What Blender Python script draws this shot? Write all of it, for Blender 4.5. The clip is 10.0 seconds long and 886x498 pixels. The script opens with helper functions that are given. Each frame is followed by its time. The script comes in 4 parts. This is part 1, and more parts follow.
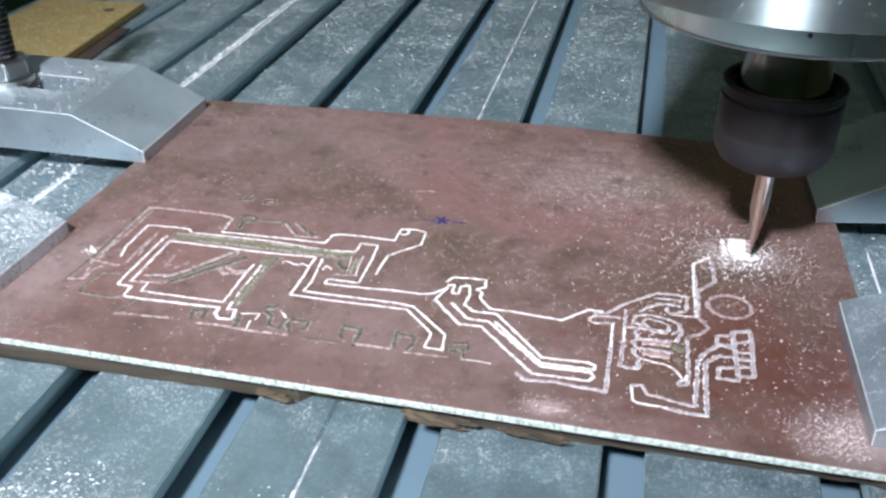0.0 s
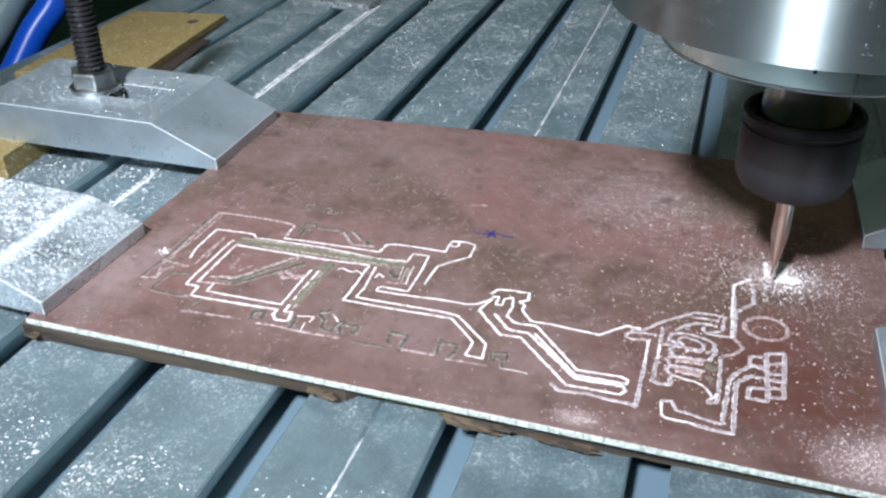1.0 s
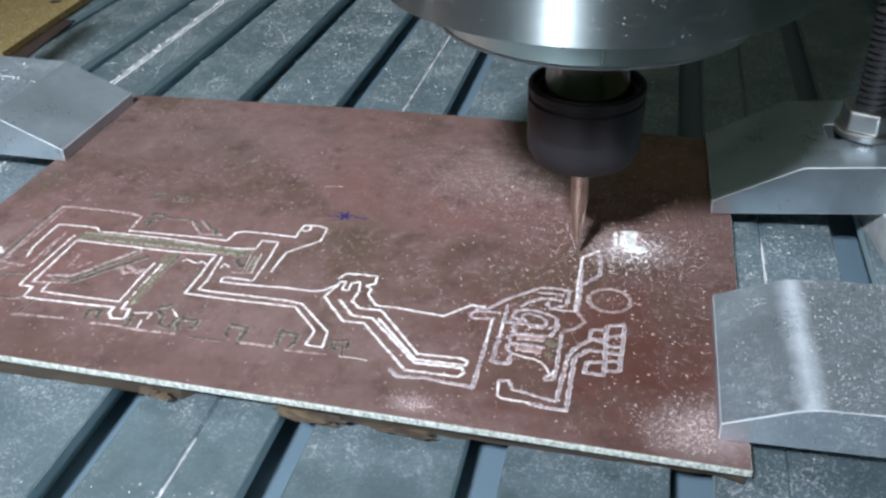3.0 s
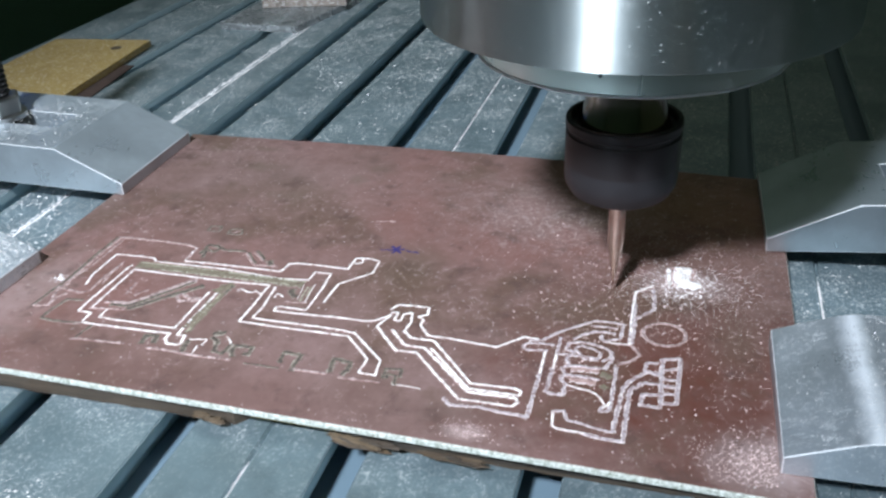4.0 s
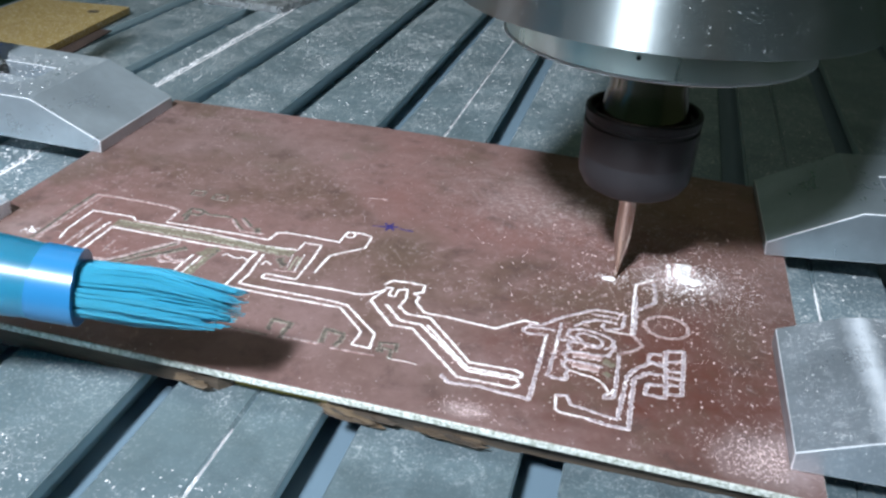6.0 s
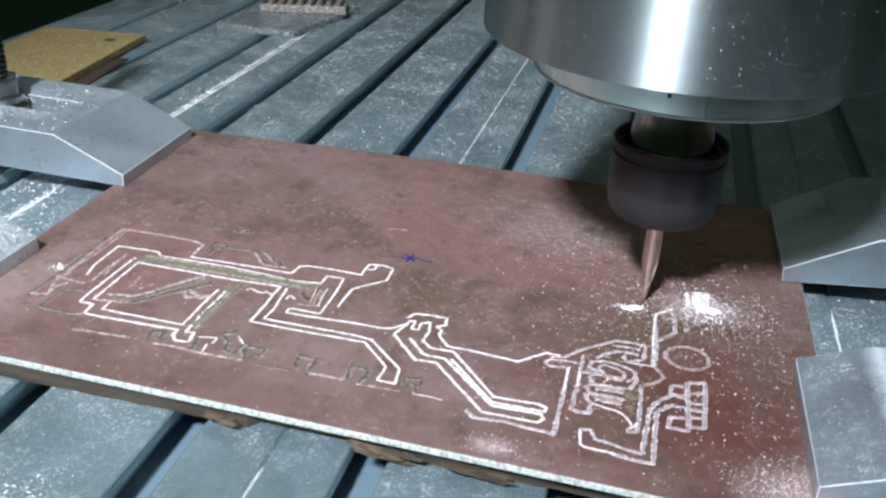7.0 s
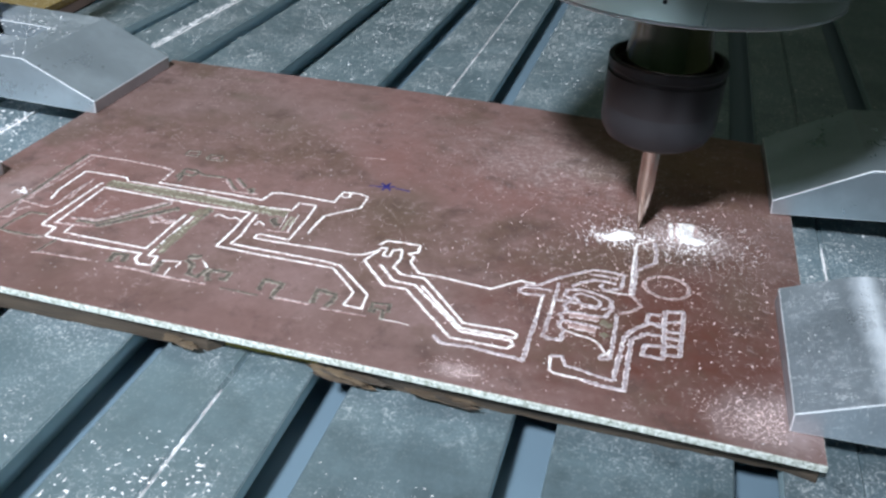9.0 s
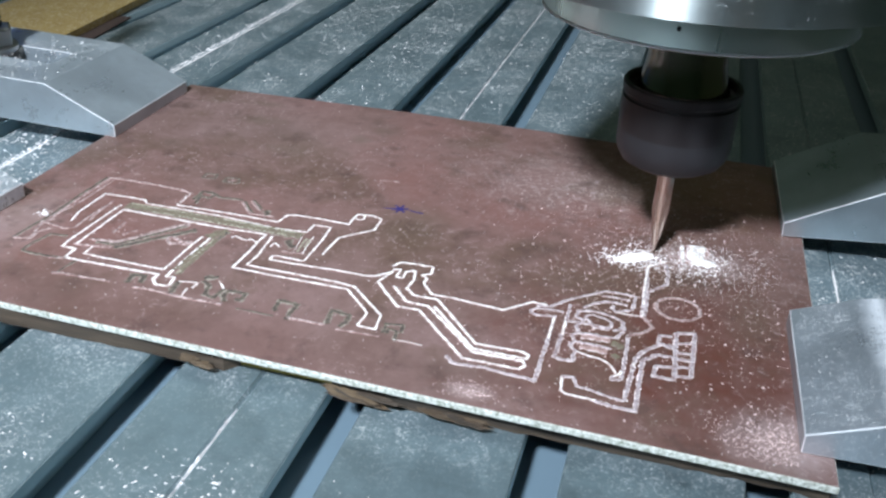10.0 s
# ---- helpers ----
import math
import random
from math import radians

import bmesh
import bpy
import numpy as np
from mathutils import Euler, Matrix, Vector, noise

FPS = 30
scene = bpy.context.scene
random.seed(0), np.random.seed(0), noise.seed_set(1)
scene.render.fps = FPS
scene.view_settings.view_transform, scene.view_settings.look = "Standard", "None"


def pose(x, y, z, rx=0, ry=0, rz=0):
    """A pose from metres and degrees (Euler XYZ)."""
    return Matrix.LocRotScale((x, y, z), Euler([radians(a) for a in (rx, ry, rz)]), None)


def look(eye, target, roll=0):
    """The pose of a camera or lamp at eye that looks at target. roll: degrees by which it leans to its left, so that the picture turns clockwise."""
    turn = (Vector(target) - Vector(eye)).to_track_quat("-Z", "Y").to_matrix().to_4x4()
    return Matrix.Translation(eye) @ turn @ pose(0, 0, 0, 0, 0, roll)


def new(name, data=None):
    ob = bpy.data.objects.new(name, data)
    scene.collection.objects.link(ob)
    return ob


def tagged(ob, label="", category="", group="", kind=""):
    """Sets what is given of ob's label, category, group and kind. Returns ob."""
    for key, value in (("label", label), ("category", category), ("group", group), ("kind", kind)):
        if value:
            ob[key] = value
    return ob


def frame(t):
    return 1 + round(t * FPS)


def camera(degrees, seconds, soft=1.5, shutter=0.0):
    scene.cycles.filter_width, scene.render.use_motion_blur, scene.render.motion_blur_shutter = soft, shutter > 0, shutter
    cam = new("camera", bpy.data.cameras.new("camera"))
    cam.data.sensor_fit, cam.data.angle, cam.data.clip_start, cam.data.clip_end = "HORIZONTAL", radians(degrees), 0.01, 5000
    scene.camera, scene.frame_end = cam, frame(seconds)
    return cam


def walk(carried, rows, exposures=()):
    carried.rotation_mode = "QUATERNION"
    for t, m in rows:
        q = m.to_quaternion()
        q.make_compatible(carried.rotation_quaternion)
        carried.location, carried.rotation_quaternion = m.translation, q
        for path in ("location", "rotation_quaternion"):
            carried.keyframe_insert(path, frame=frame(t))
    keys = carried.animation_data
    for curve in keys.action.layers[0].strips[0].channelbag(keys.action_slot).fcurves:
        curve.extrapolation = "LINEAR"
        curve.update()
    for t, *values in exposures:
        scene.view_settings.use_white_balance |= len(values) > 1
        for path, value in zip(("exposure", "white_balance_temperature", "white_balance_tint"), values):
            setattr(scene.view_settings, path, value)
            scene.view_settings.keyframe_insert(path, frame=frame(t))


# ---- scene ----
# lengths below are in centimetres and scaled by CM where they enter the scene
CM = 0.01
cam = camera(53.4, 10.0, soft=2.5, shutter=0.5)
PATH = [
    (0, (3.101, -14.255, 8.586), (2.716, -12.599, 7.533), -0.6),
    (0.5, (4.09, -14.459, 9.167), (3.572, -12.839, 8.114), -3.2),
    (1, (3.696, -14.708, 9.085), (3.151, -13.089, 8.046), -1.5),
    (1.5, (4.517, -14.377, 9.308), (3.984, -12.753, 8.27), 0.1),
    (2, (4.965, -14.046, 9.137), (4.579, -12.387, 8.088), 1.1),
    (2.2, (4.985, -14.299, 9.181), (4.601, -12.639, 8.134), 0.2),
    (3.3, (5.182, -13.721, 8.997), (4.792, -12.109, 7.879), -2.0),
    (3.5, (5.061, -13.696, 8.757), (4.698, -12.003, 7.757), -0.6),
    (4, (4.933, -14.197, 8.775), (4.443, -12.533, 7.781), -2.3),
    (4.5, (4.469, -14.44, 8.588), (4.033, -12.763, 7.589), -0.2),
    (5, (4.176, -14.422, 8.172), (3.772, -12.725, 7.195), 1.7),
    (6.3, (4.02, -14.083, 7.908), (3.641, -12.372, 6.944), 3.8),
    (6.5, (4.071, -13.913, 8.23), (3.686, -12.209, 7.256), 3.1),
    (7, (3.782, -14.305, 8.382), (3.379, -12.591, 7.434), 2.6),
    (7.5, (3.914, -14.432, 8.32), (3.482, -12.739, 7.346), 1.7),
    (8, (3.892, -14.373, 8.271), (3.464, -12.68, 7.296), 2.1),
    (8.5, (4.044, -14.348, 8.133), (3.573, -12.679, 7.137), 2.0),
    (9, (4.309, -13.972, 7.669), (3.907, -12.306, 6.638), 3.0),
    (9.5, (4.228, -14.069, 7.706), (3.805, -12.376, 6.729), 2.4),
    (10, (4.364, -14.116, 7.747), (3.923, -12.434, 6.758), 2.5),
]
walk(cam, [(t, look(Vector(e) * CM, Vector(g) * CM, r)) for t, e, g, r in PATH], [(0.0, -0.15), (1.5, -0.18), (2.0, -0.32), (3.5, -0.52), (4.0, -0.31), (5.0, -0.23), (6.5, -0.23), (7.0, -0.26), (7.5, -0.44), (8.0, -0.53), (8.5, -0.47), (9.0, -0.38), (9.5, -0.34), (10.0, -0.32)])

# ---- light ----
world = bpy.data.worlds.new("room_air")
scene.world = world
world.use_nodes = True
world.node_tree.nodes["Background"].inputs[0].default_value = (0.55, 0.62, 0.5, 1)
world.node_tree.nodes["Background"].inputs[1].default_value = 0.035


def area(name, eye, target, size, watts, colour):
    data = bpy.data.lights.new(name, "AREA")
    data.shape, data.size, data.energy, data.color = "DISK", size * CM, watts, colour
    ob = new(name, data)
    ob.matrix_world = look(Vector(eye) * CM, Vector(target) * CM)
    return ob


def long_light(name, at, wide, long, watts, colour):
    """A long rectangle of light along y, shining down."""
    data = bpy.data.lights.new(name, "AREA")
    data.shape, data.size, data.size_y, data.energy, data.color = "RECTANGLE", wide * CM, long * CM, watts, colour
    new(name, data).matrix_world = pose(*(v * CM for v in at))


LAMP = (-4.6, -36.0, 38.0)
beam = bpy.data.lights.new("work_lamp_light", "SPOT")
beam.energy, beam.color, beam.shadow_soft_size = 34.0, (0.775, 0.87, 1.0), 2.7 * CM
beam.spot_size, beam.spot_blend = radians(43), 1.0
new("work_lamp_light", beam).matrix_world = look(Vector(LAMP) * CM, Vector((-2.2, 5.2, 0)) * CM)
# unseen long lights, placed for the sheen on the clamps' bends
long_light("far_sheen_glow", (-125, 180, 196), 30.0, 200.0, 3.6, (0.92, 1.0, 0.88))
long_light("middle_sheen_glow", (24, 215, 196), 10.0, 160.0, 1.3, (0.92, 1.0, 0.88))
# unseen fill lights, added to brighten the spindle and lift the shadows
area("near_fill_glow", (75, -105, 190), (5, 0, 4), 60.0, 1.6, (0.92, 1.0, 0.92))
area("overhead_fill_glow", (-60, 60, 190), (-20, 10, 0), 60.0, 1.6, (0.92, 1.0, 0.82))


# ---- materials ----
def material(name, base, rough=0.5, metal=0.0):
    m = bpy.data.materials.new(name)
    m.use_nodes = True
    b = m.node_tree.nodes["Principled BSDF"]
    b.inputs["Base Color"].default_value = (*base, 1)
    b.inputs["Roughness"].default_value, b.inputs["Metallic"].default_value = rough, metal
    return m


def node(m, kind, **values):
    n = m.node_tree.nodes.new(kind)
    for key, value in values.items():
        n.inputs[key].default_value = value
    return n


def link(m, a, b):
    m.node_tree.links.new(a, b)


def coords(m, stretch=(1, 1, 1)):
    c = m.node_tree.nodes.new("ShaderNodeTexCoord")
    s = m.node_tree.nodes.new("ShaderNodeMapping")
    s.inputs["Scale"].default_value = stretch
    link(m, c.outputs["Object"], s.inputs["Vector"])
    return s.outputs["Vector"]


def grain(m, scale, detail=6.0, rough=0.6, stretch=(1, 1, 1)):
    n = node(m, "ShaderNodeTexNoise", Scale=scale, Detail=detail, Roughness=rough)
    link(m, coords(m, stretch), n.inputs["Vector"])
    return n.outputs["Fac"]


def ramp(m, fac, lo, hi, a=0.0, b=1.0):
    n = node(m, "ShaderNodeMapRange")
    for k, v in zip(("From Min", "From Max", "To Min", "To Max"), (lo, hi, a, b)):
        n.inputs[k].default_value = v
    link(m, fac, n.inputs["Value"])
    return n.outputs["Result"]


def mix(m, fac, a, b):
    n = m.node_tree.nodes.new("ShaderNodeMix")
    n.data_type = "RGBA"
    for k, v in ((0, fac), (6, a), (7, b)):
        if hasattr(v, "is_linked"):
            link(m, v, n.inputs[k])
        else:
            n.inputs[k].default_value = v if k == 0 else (*v, 1)
    return n.outputs[2]


def times(m, a, b, op="MULTIPLY"):
    n = m.node_tree.nodes.new("ShaderNodeMath")
    n.operation = op
    for k, v in ((0, a), (1, b)):
        if hasattr(v, "is_linked"):
            link(m, v, n.inputs[k])
        else:
            n.inputs[k].default_value = v
    return n.outputs[0]


def wire(m, socket, out):
    link(m, out, m.node_tree.nodes["Principled BSDF"].inputs[socket])


def bump(m, height, strength, distance=0.0004):
    n = node(m, "ShaderNodeBump", Strength=strength, Distance=distance)
    link(m, height, n.inputs["Height"])
    wire(m, "Normal", n.outputs["Normal"])


def specks(m, scale, size, keep):
    """Grains of milling dust: 1 on a grain, 0 between."""
    v = node(m, "ShaderNodeTexVoronoi", Scale=scale, Randomness=1.0)
    wob = node(m, "ShaderNodeTexNoise", Scale=scale * 1.7, Detail=2.0)
    at = coords(m)
    link(m, at, wob.inputs["Vector"])
    shift = m.node_tree.nodes.new("ShaderNodeVectorMath")
    shift.operation = "MULTIPLY_ADD"
    link(m, wob.outputs["Color"], shift.inputs[0])
    shift.inputs[1].default_value = (0.9 / scale, 0.9 / scale, 0.9 / scale)
    link(m, at, shift.inputs[2])
    link(m, shift.outputs[0], v.inputs["Vector"])
    sep = m.node_tree.nodes.new("ShaderNodeSeparateColor")
    link(m, v.outputs["Color"], sep.inputs[0])
    some = ramp(m, sep.outputs[0], keep, keep + 0.01)
    near = ramp(m, v.outputs["Distance"], size, size * 0.35)
    return times(m, some, near)


def threads(m, scale, thin):
    """Short curled fibres of dust: the ridges of a noise, broken up by another."""
    ridge = times(m, times(m, grain(m, scale, 2, 0.5), 0.5, "SUBTRACT"), 0.0, "ADD")
    size = m.node_tree.nodes.new("ShaderNodeMath")
    size.operation = "ABSOLUTE"
    link(m, ridge, size.inputs[0])
    return times(m, ramp(m, size.outputs[0], thin, 0.0), ramp(m, grain(m, scale * 1.3, 2, 0.5), 0.5, 0.6))


def spread(m, x, y, rx, ry, edge=0.6):
    """1 in the middle of an oval patch, falling to 0 at its uneven rim."""
    c = m.node_tree.nodes.new("ShaderNodeTexCoord")
    mp = m.node_tree.nodes.new("ShaderNodeMapping")
    mp.vector_type = "TEXTURE"
    mp.inputs["Location"].default_value = (x * CM, y * CM, 0)
    mp.inputs["Scale"].default_value = (rx * CM, ry * CM, 1)
    link(m, c.outputs["Object"], mp.inputs["Vector"])
    ln = m.node_tree.nodes.new("ShaderNodeVectorMath")
    ln.operation = "LENGTH"
    link(m, mp.outputs["Vector"], ln.inputs[0])
    ragged = times(m, ln.outputs["Value"], times(m, ramp(m, grain(m, 160, 6, 0.7), 0.3, 0.7, -0.35, 0.35), 1.0), "ADD")
    return ramp(m, ragged, 1.0, 1.0 - edge)


def dusted_metal(name, base, rough, dust, clusters, streak=(1, 1, 1), metal=1.0, drifts=(), grains=1.0, settle=0.0, flakes=None, sparse=0.78, wiped=None, fold=None):
    """Bare aluminium with rubbed grain, patches of fine dust, curled fibres and single bright grains."""
    m = material(name, base, rough, metal)
    lines = grain(m, 2600, 3, 0.5, streak)
    stain = grain(m, 45, 7, 0.62)
    smudge = grain(m, 130, 8, 0.7)
    patch = ramp(m, grain(m, 75, 6, 0.65), clusters, clusters + 0.2)
    for x, y, rx, ry in drifts:
        patch = times(m, patch, spread(m, x, y, rx, ry, 0.9), "MAXIMUM")
    fine = specks(m, 3000, 0.5, 0.3)
    curls = times(m, times(m, threads(m, 480, 0.03), threads(m, 1000, 0.05), "MAXIMUM"), ramp(m, patch, 0, 1, 0.25, 1.0))
    coarse = times(m, specks(m, 1900, 0.4, sparse), ramp(m, patch, 0, 1, 0.3, 1.0))
    if flakes:
        big = times(m, specks(m, 640, 0.32, 0.52), threads(m, 330, 0.05), "MAXIMUM")
        big = times(m, big, times(m, ramp(m, patch, 0, 1, 0.45, 1.0), spread(m, *flakes, 0.6)))
        coarse = times(m, coarse, times(m, big, 1.0), "MAXIMUM")
    few = times(m, specks(m, 900, 0.2, 0.88), grains)
    d = times(m, times(m, fine, patch), 0.45)
    d = times(m, d, times(m, curls, 0.85), "MAXIMUM")
    d = times(m, d, times(m, coarse, few, "MAXIMUM"), "MAXIMUM")
    d = times(m, d, times(m, patch, 0.05), "MAXIMUM")
    if settle:
        flat = m.node_tree.nodes.new("ShaderNodeNewGeometry")
        up = m.node_tree.nodes.new("ShaderNodeSeparateXYZ")
        link(m, flat.outputs["Normal"], up.inputs[0])
        d = times(m, d, ramp(m, up.outputs["Z"], 0.96, 0.99, 1.0 - settle, 1.0))
    if wiped:
        d = times(m, d, times(m, 1.0, times(m, spread(m, *wiped, 0.8), 0.85), "SUBTRACT"))
    d = times(m, d, dust)
    colour = mix(m, ramp(m, stain, 0.3, 0.75), tuple(c * 0.74 for c in base), base)
    colour = mix(m, ramp(m, smudge, 0.5, 0.75, 0.0, 0.4), colour, tuple(min(1, c * 1.25) for c in base))
    shine = ramp(m, d, 0.0, 0.9, metal, 0.0)
    if fold:
        # highlight along a clamp's bend, painted pale into colour and metal
        facing = m.node_tree.nodes.new("ShaderNodeNewGeometry")
        lift = m.node_tree.nodes.new("ShaderNodeSeparateXYZ")
        link(m, facing.outputs["Normal"], lift.inputs[0])
        fold_glint = times(m, spread(m, fold, 0.0, 0.24, 40.0, 1.0), ramp(m, lift.outputs["Z"], 0.4, 0.8))
        shine = times(m, shine, ramp(m, fold_glint, 0, 1, 1.0, 0.35))
        colour = mix(m, times(m, fold_glint, 0.8), colour, (0.86, 0.9, 0.94))
    if wiped:
        # dark patch: shade on the near right rails, put into their colour
        near_shade = spread(m, 6.8, -7.4, 8.0, 4.2, 0.9)
        shine = times(m, shine, times(m, near_shade, 0.9), "MAXIMUM")
        colour = mix(m, times(m, near_shade, 0.75), colour, tuple(c * 0.42 for c in base))
    wire(m, "Base Color", mix(m, d, colour, (0.92, 0.92, 0.9)))
    wire(m, "Metallic", shine)
    rubbed = times(m, ramp(m, smudge, 0.3, 0.7, rough - 0.06, rough + 0.1), ramp(m, lines, 0.3, 0.7, -0.02, 0.02), "ADD")
    wire(m, "Roughness", times(m, rubbed, times(m, d, 0.3), "ADD"))
    bump(m, times(m, times(m, d, 1.2), times(m, lines, 0.03), "ADD"), 0.35, 0.0002)
    return m


bed_metal = dusted_metal("bed_aluminium", (0.21, 0.285, 0.31), 0.36, 0.8, 0.42, (1, 0.03, 1), 0.5, ((-9.3, 9.0, 0.3, 9.0), (-9.3, -1.0, 0.9, 3.2), (-0.82, -12.0, 0.8, 5.5), (-5.0, -10.5, 2.2, 2.2)), flakes=(-4.0, 18.0, 17.0, 14.0), sparse=0.68, wiped=(2.0, -6.2, 9.5, 1.9))
# slot walls paler than the rails, standing in for ambient light inside
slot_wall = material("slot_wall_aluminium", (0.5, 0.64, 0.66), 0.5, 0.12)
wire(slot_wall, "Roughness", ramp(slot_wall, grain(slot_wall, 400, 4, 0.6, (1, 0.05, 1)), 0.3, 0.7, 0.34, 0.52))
# smooth bluish floor, its base also darkened to hold the slots' shade
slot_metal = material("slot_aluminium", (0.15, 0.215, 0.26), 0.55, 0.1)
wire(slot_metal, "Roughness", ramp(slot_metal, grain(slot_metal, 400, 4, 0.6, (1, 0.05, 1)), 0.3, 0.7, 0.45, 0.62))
clamp_metal = dusted_metal("clamp_aluminium", (0.58, 0.66, 0.71), 0.3, 0.8, 0.5, (1, 0.06, 1), 0.7, (), 0.8, 0.9, None, 0.74)
# darker, nearly dustless copy: the spindle's shadow is in the far right clamp's colour
shaded_clamp_metal = dusted_metal("shaded_clamp_aluminium", (0.42, 0.49, 0.53), 0.3, 0.25, 0.6, (1, 0.06, 1), 0.75, (), 0.2, 1.0)
# the drift at 1.15 and the fold both paint the bend's highlight
dusty_clamp_metal = dusted_metal("dusty_clamp_aluminium", (0.58, 0.66, 0.72), 0.26, 1.0, 0.4, (1, 0.06, 1), 0.72, ((1.15, 0.0, 0.24, 6.0), (3.9, 0.0, 2.9, 6.0)), 1.0, 0.15, (2.6, 0.0, 3.4, 3.0), 0.4, fold=1.14)
speckled_clamp_metal = dusted_metal("speckled_clamp_aluminium", (0.5, 0.56, 0.61), 0.3, 0.95, 0.54, (1, 0.06, 1), 0.68, ((3.8, 0.0, 2.4, 6.0),), 1.0, 0.1, None, 0.6, fold=1.14)
# paler metal of worn rims; also paints the edge highlight on clamps and lip
bright_edge_metal = material("bright_edge_aluminium", (0.84, 0.86, 0.88), 0.45, 0.5)
wire(bright_edge_metal, "Roughness", ramp(bright_edge_metal, grain(bright_edge_metal, 500, 5, 0.7), 0.3, 0.7, 0.3, 0.6))

steel = material("plated_steel", (0.42, 0.42, 0.41), 0.3, 1.0)
wire(steel, "Roughness", ramp(steel, grain(steel, 500), 0.3, 0.7, 0.28, 0.45))
stud_steel = material("blackened_steel", (0.05, 0.05, 0.052), 0.38, 0.7)
wire(stud_steel, "Base Color", mix(stud_steel, specks(stud_steel, 1300, 0.3, 0.7), (0.05, 0.05, 0.052), (0.5, 0.5, 0.5)))

spindle_metal = material("polished_aluminium", (0.56, 0.6, 0.59), 0.2, 1.0)
turn = grain(spindle_metal, 260, 4, 0.5, (0.05, 0.05, 6))
grit = times(spindle_metal, specks(spindle_metal, 1300, 0.16, 0.86), specks(spindle_metal, 2200, 0.26, 0.92), "MAXIMUM")
wire(spindle_metal, "Roughness", times(spindle_metal, ramp(spindle_metal, turn, 0.3, 0.7, 0.355, 0.375), times(spindle_metal, grit, 0.5), "ADD"))
wire(spindle_metal, "Base Color", mix(spindle_metal, grit, (0.56, 0.6, 0.59), (0.56, 0.58, 0.58)))
wire(spindle_metal, "Metallic", ramp(spindle_metal, grit, 0, 1, 1.0, 0.2))
around = spindle_metal.node_tree.nodes.new("ShaderNodeTangent")
around.direction_type, around.axis = "RADIAL", "Z"
wire(spindle_metal, "Tangent", around.outputs[0])
spindle_metal.node_tree.nodes["Principled BSDF"].inputs["Anisotropic"].default_value = 1.0
spindle_metal.node_tree.nodes["Principled BSDF"].inputs["Anisotropic Rotation"].default_value = 0.25
ring_metal = material("polished_ring", (0.78, 0.82, 0.77), 0.2, 1.0)
wire(ring_metal, "Roughness", ramp(ring_metal, grain(ring_metal, 300, 4, 0.6, (1, 1, 0.1)), 0.3, 0.7, 0.26, 0.36))
shaft_metal = material("turned_steel", (0.46, 0.36, 0.31), 0.2, 1.0)
nut_grey = material("grey_oxide_steel", (0.031, 0.029, 0.032), 0.5, 0.45)
wire(nut_grey, "Roughness", ramp(nut_grey, grain(nut_grey, 300), 0.3, 0.7, 0.42, 0.58))
nut_black = material("black_oxide_steel", (0.03, 0.025, 0.026), 0.36, 0.6)
wire(nut_black, "Roughness", ramp(nut_black, grain(nut_black, 300), 0.3, 0.7, 0.34, 0.52))
carbide = material("carbide", (0.62, 0.53, 0.47), 0.24, 0.95)

# tarnished copper: dark stains, a rubbed sheen, dust settled towards the milled corner
copper = material("tarnished_copper", (0.42, 0.2, 0.16), 0.45, 0.3)
big = grain(copper, 24, 5, 0.55)
mid = grain(copper, 95, 7, 0.68)
rub = grain(copper, 700, 4, 0.6, (1, 0.3, 1))
tone = mix(copper, ramp(copper, grain(copper, 13, 3, 0.5), 0.38, 0.62), (0.245, 0.122, 0.104), (0.285, 0.182, 0.17))
tone = mix(copper, ramp(copper, big, 0.4, 0.62, 0.0, 0.65), tone, (0.165, 0.096, 0.074))
tone = mix(copper, ramp(copper, grain(copper, 300, 8, 0.75), 0.45, 0.66, 0.0, 0.26), tone, (0.43, 0.29, 0.27))
tone = mix(copper, ramp(copper, mid, 0.48, 0.72, 0.0, 0.4), tone, (0.15, 0.082, 0.068))
tone = mix(copper, ramp(copper, grain(copper, 60, 3, 0.5), 0.55, 0.7, 0.0, 0.5), tone, (0.11, 0.072, 0.055))
tone = mix(copper, ramp(copper, rub, 0.55, 0.85, 0.0, 0.08), tone, (0.52, 0.4, 0.385))
# dark red patch: the shade over the near right is put into the copper
tone = mix(copper, times(copper, spread(copper, 5.1, -2.8, 3.5, 3.3, 1.0), 0.95), tone, (0.142, 0.05, 0.035))
tone = mix(copper, ramp(copper, grain(copper, 33, 7, 0.68), 0.51, 0.62, 0.0, 0.75), tone, (0.15, 0.092, 0.066))
for sx, sy, ra, rb, k in ((-4.9, 3.5, 0.8, 0.35, 0.75), (-5.2, 4.5, 0.7, 0.25, 0.6), (-6.3, 4.4, 0.5, 0.4, 0.5), (-2.2, 3.2, 0.35, 0.3, 0.75), (-1.9, 3.9, 0.6, 0.3, 0.4), (0.2, -0.2, 1.1, 1.0, 0.55), (0.2, 3.9, 0.9, 0.5, 0.4), (-3.4, 2.1, 0.9, 0.4, 0.5), (-5.9, 1.6, 0.5, 0.5, 0.4), (3.3, -1.2, 0.9, 0.8, 0.5), (6.2, -1.6, 0.6, 1.2, 0.5)):
    tone = mix(copper, times(copper, spread(copper, sx, sy, ra, rb, 0.9), k), tone, (0.15, 0.105, 0.075))
# front strip darkened in colour, offsetting the lamp's stronger light there
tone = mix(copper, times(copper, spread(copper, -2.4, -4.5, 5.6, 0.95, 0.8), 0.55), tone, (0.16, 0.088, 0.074))
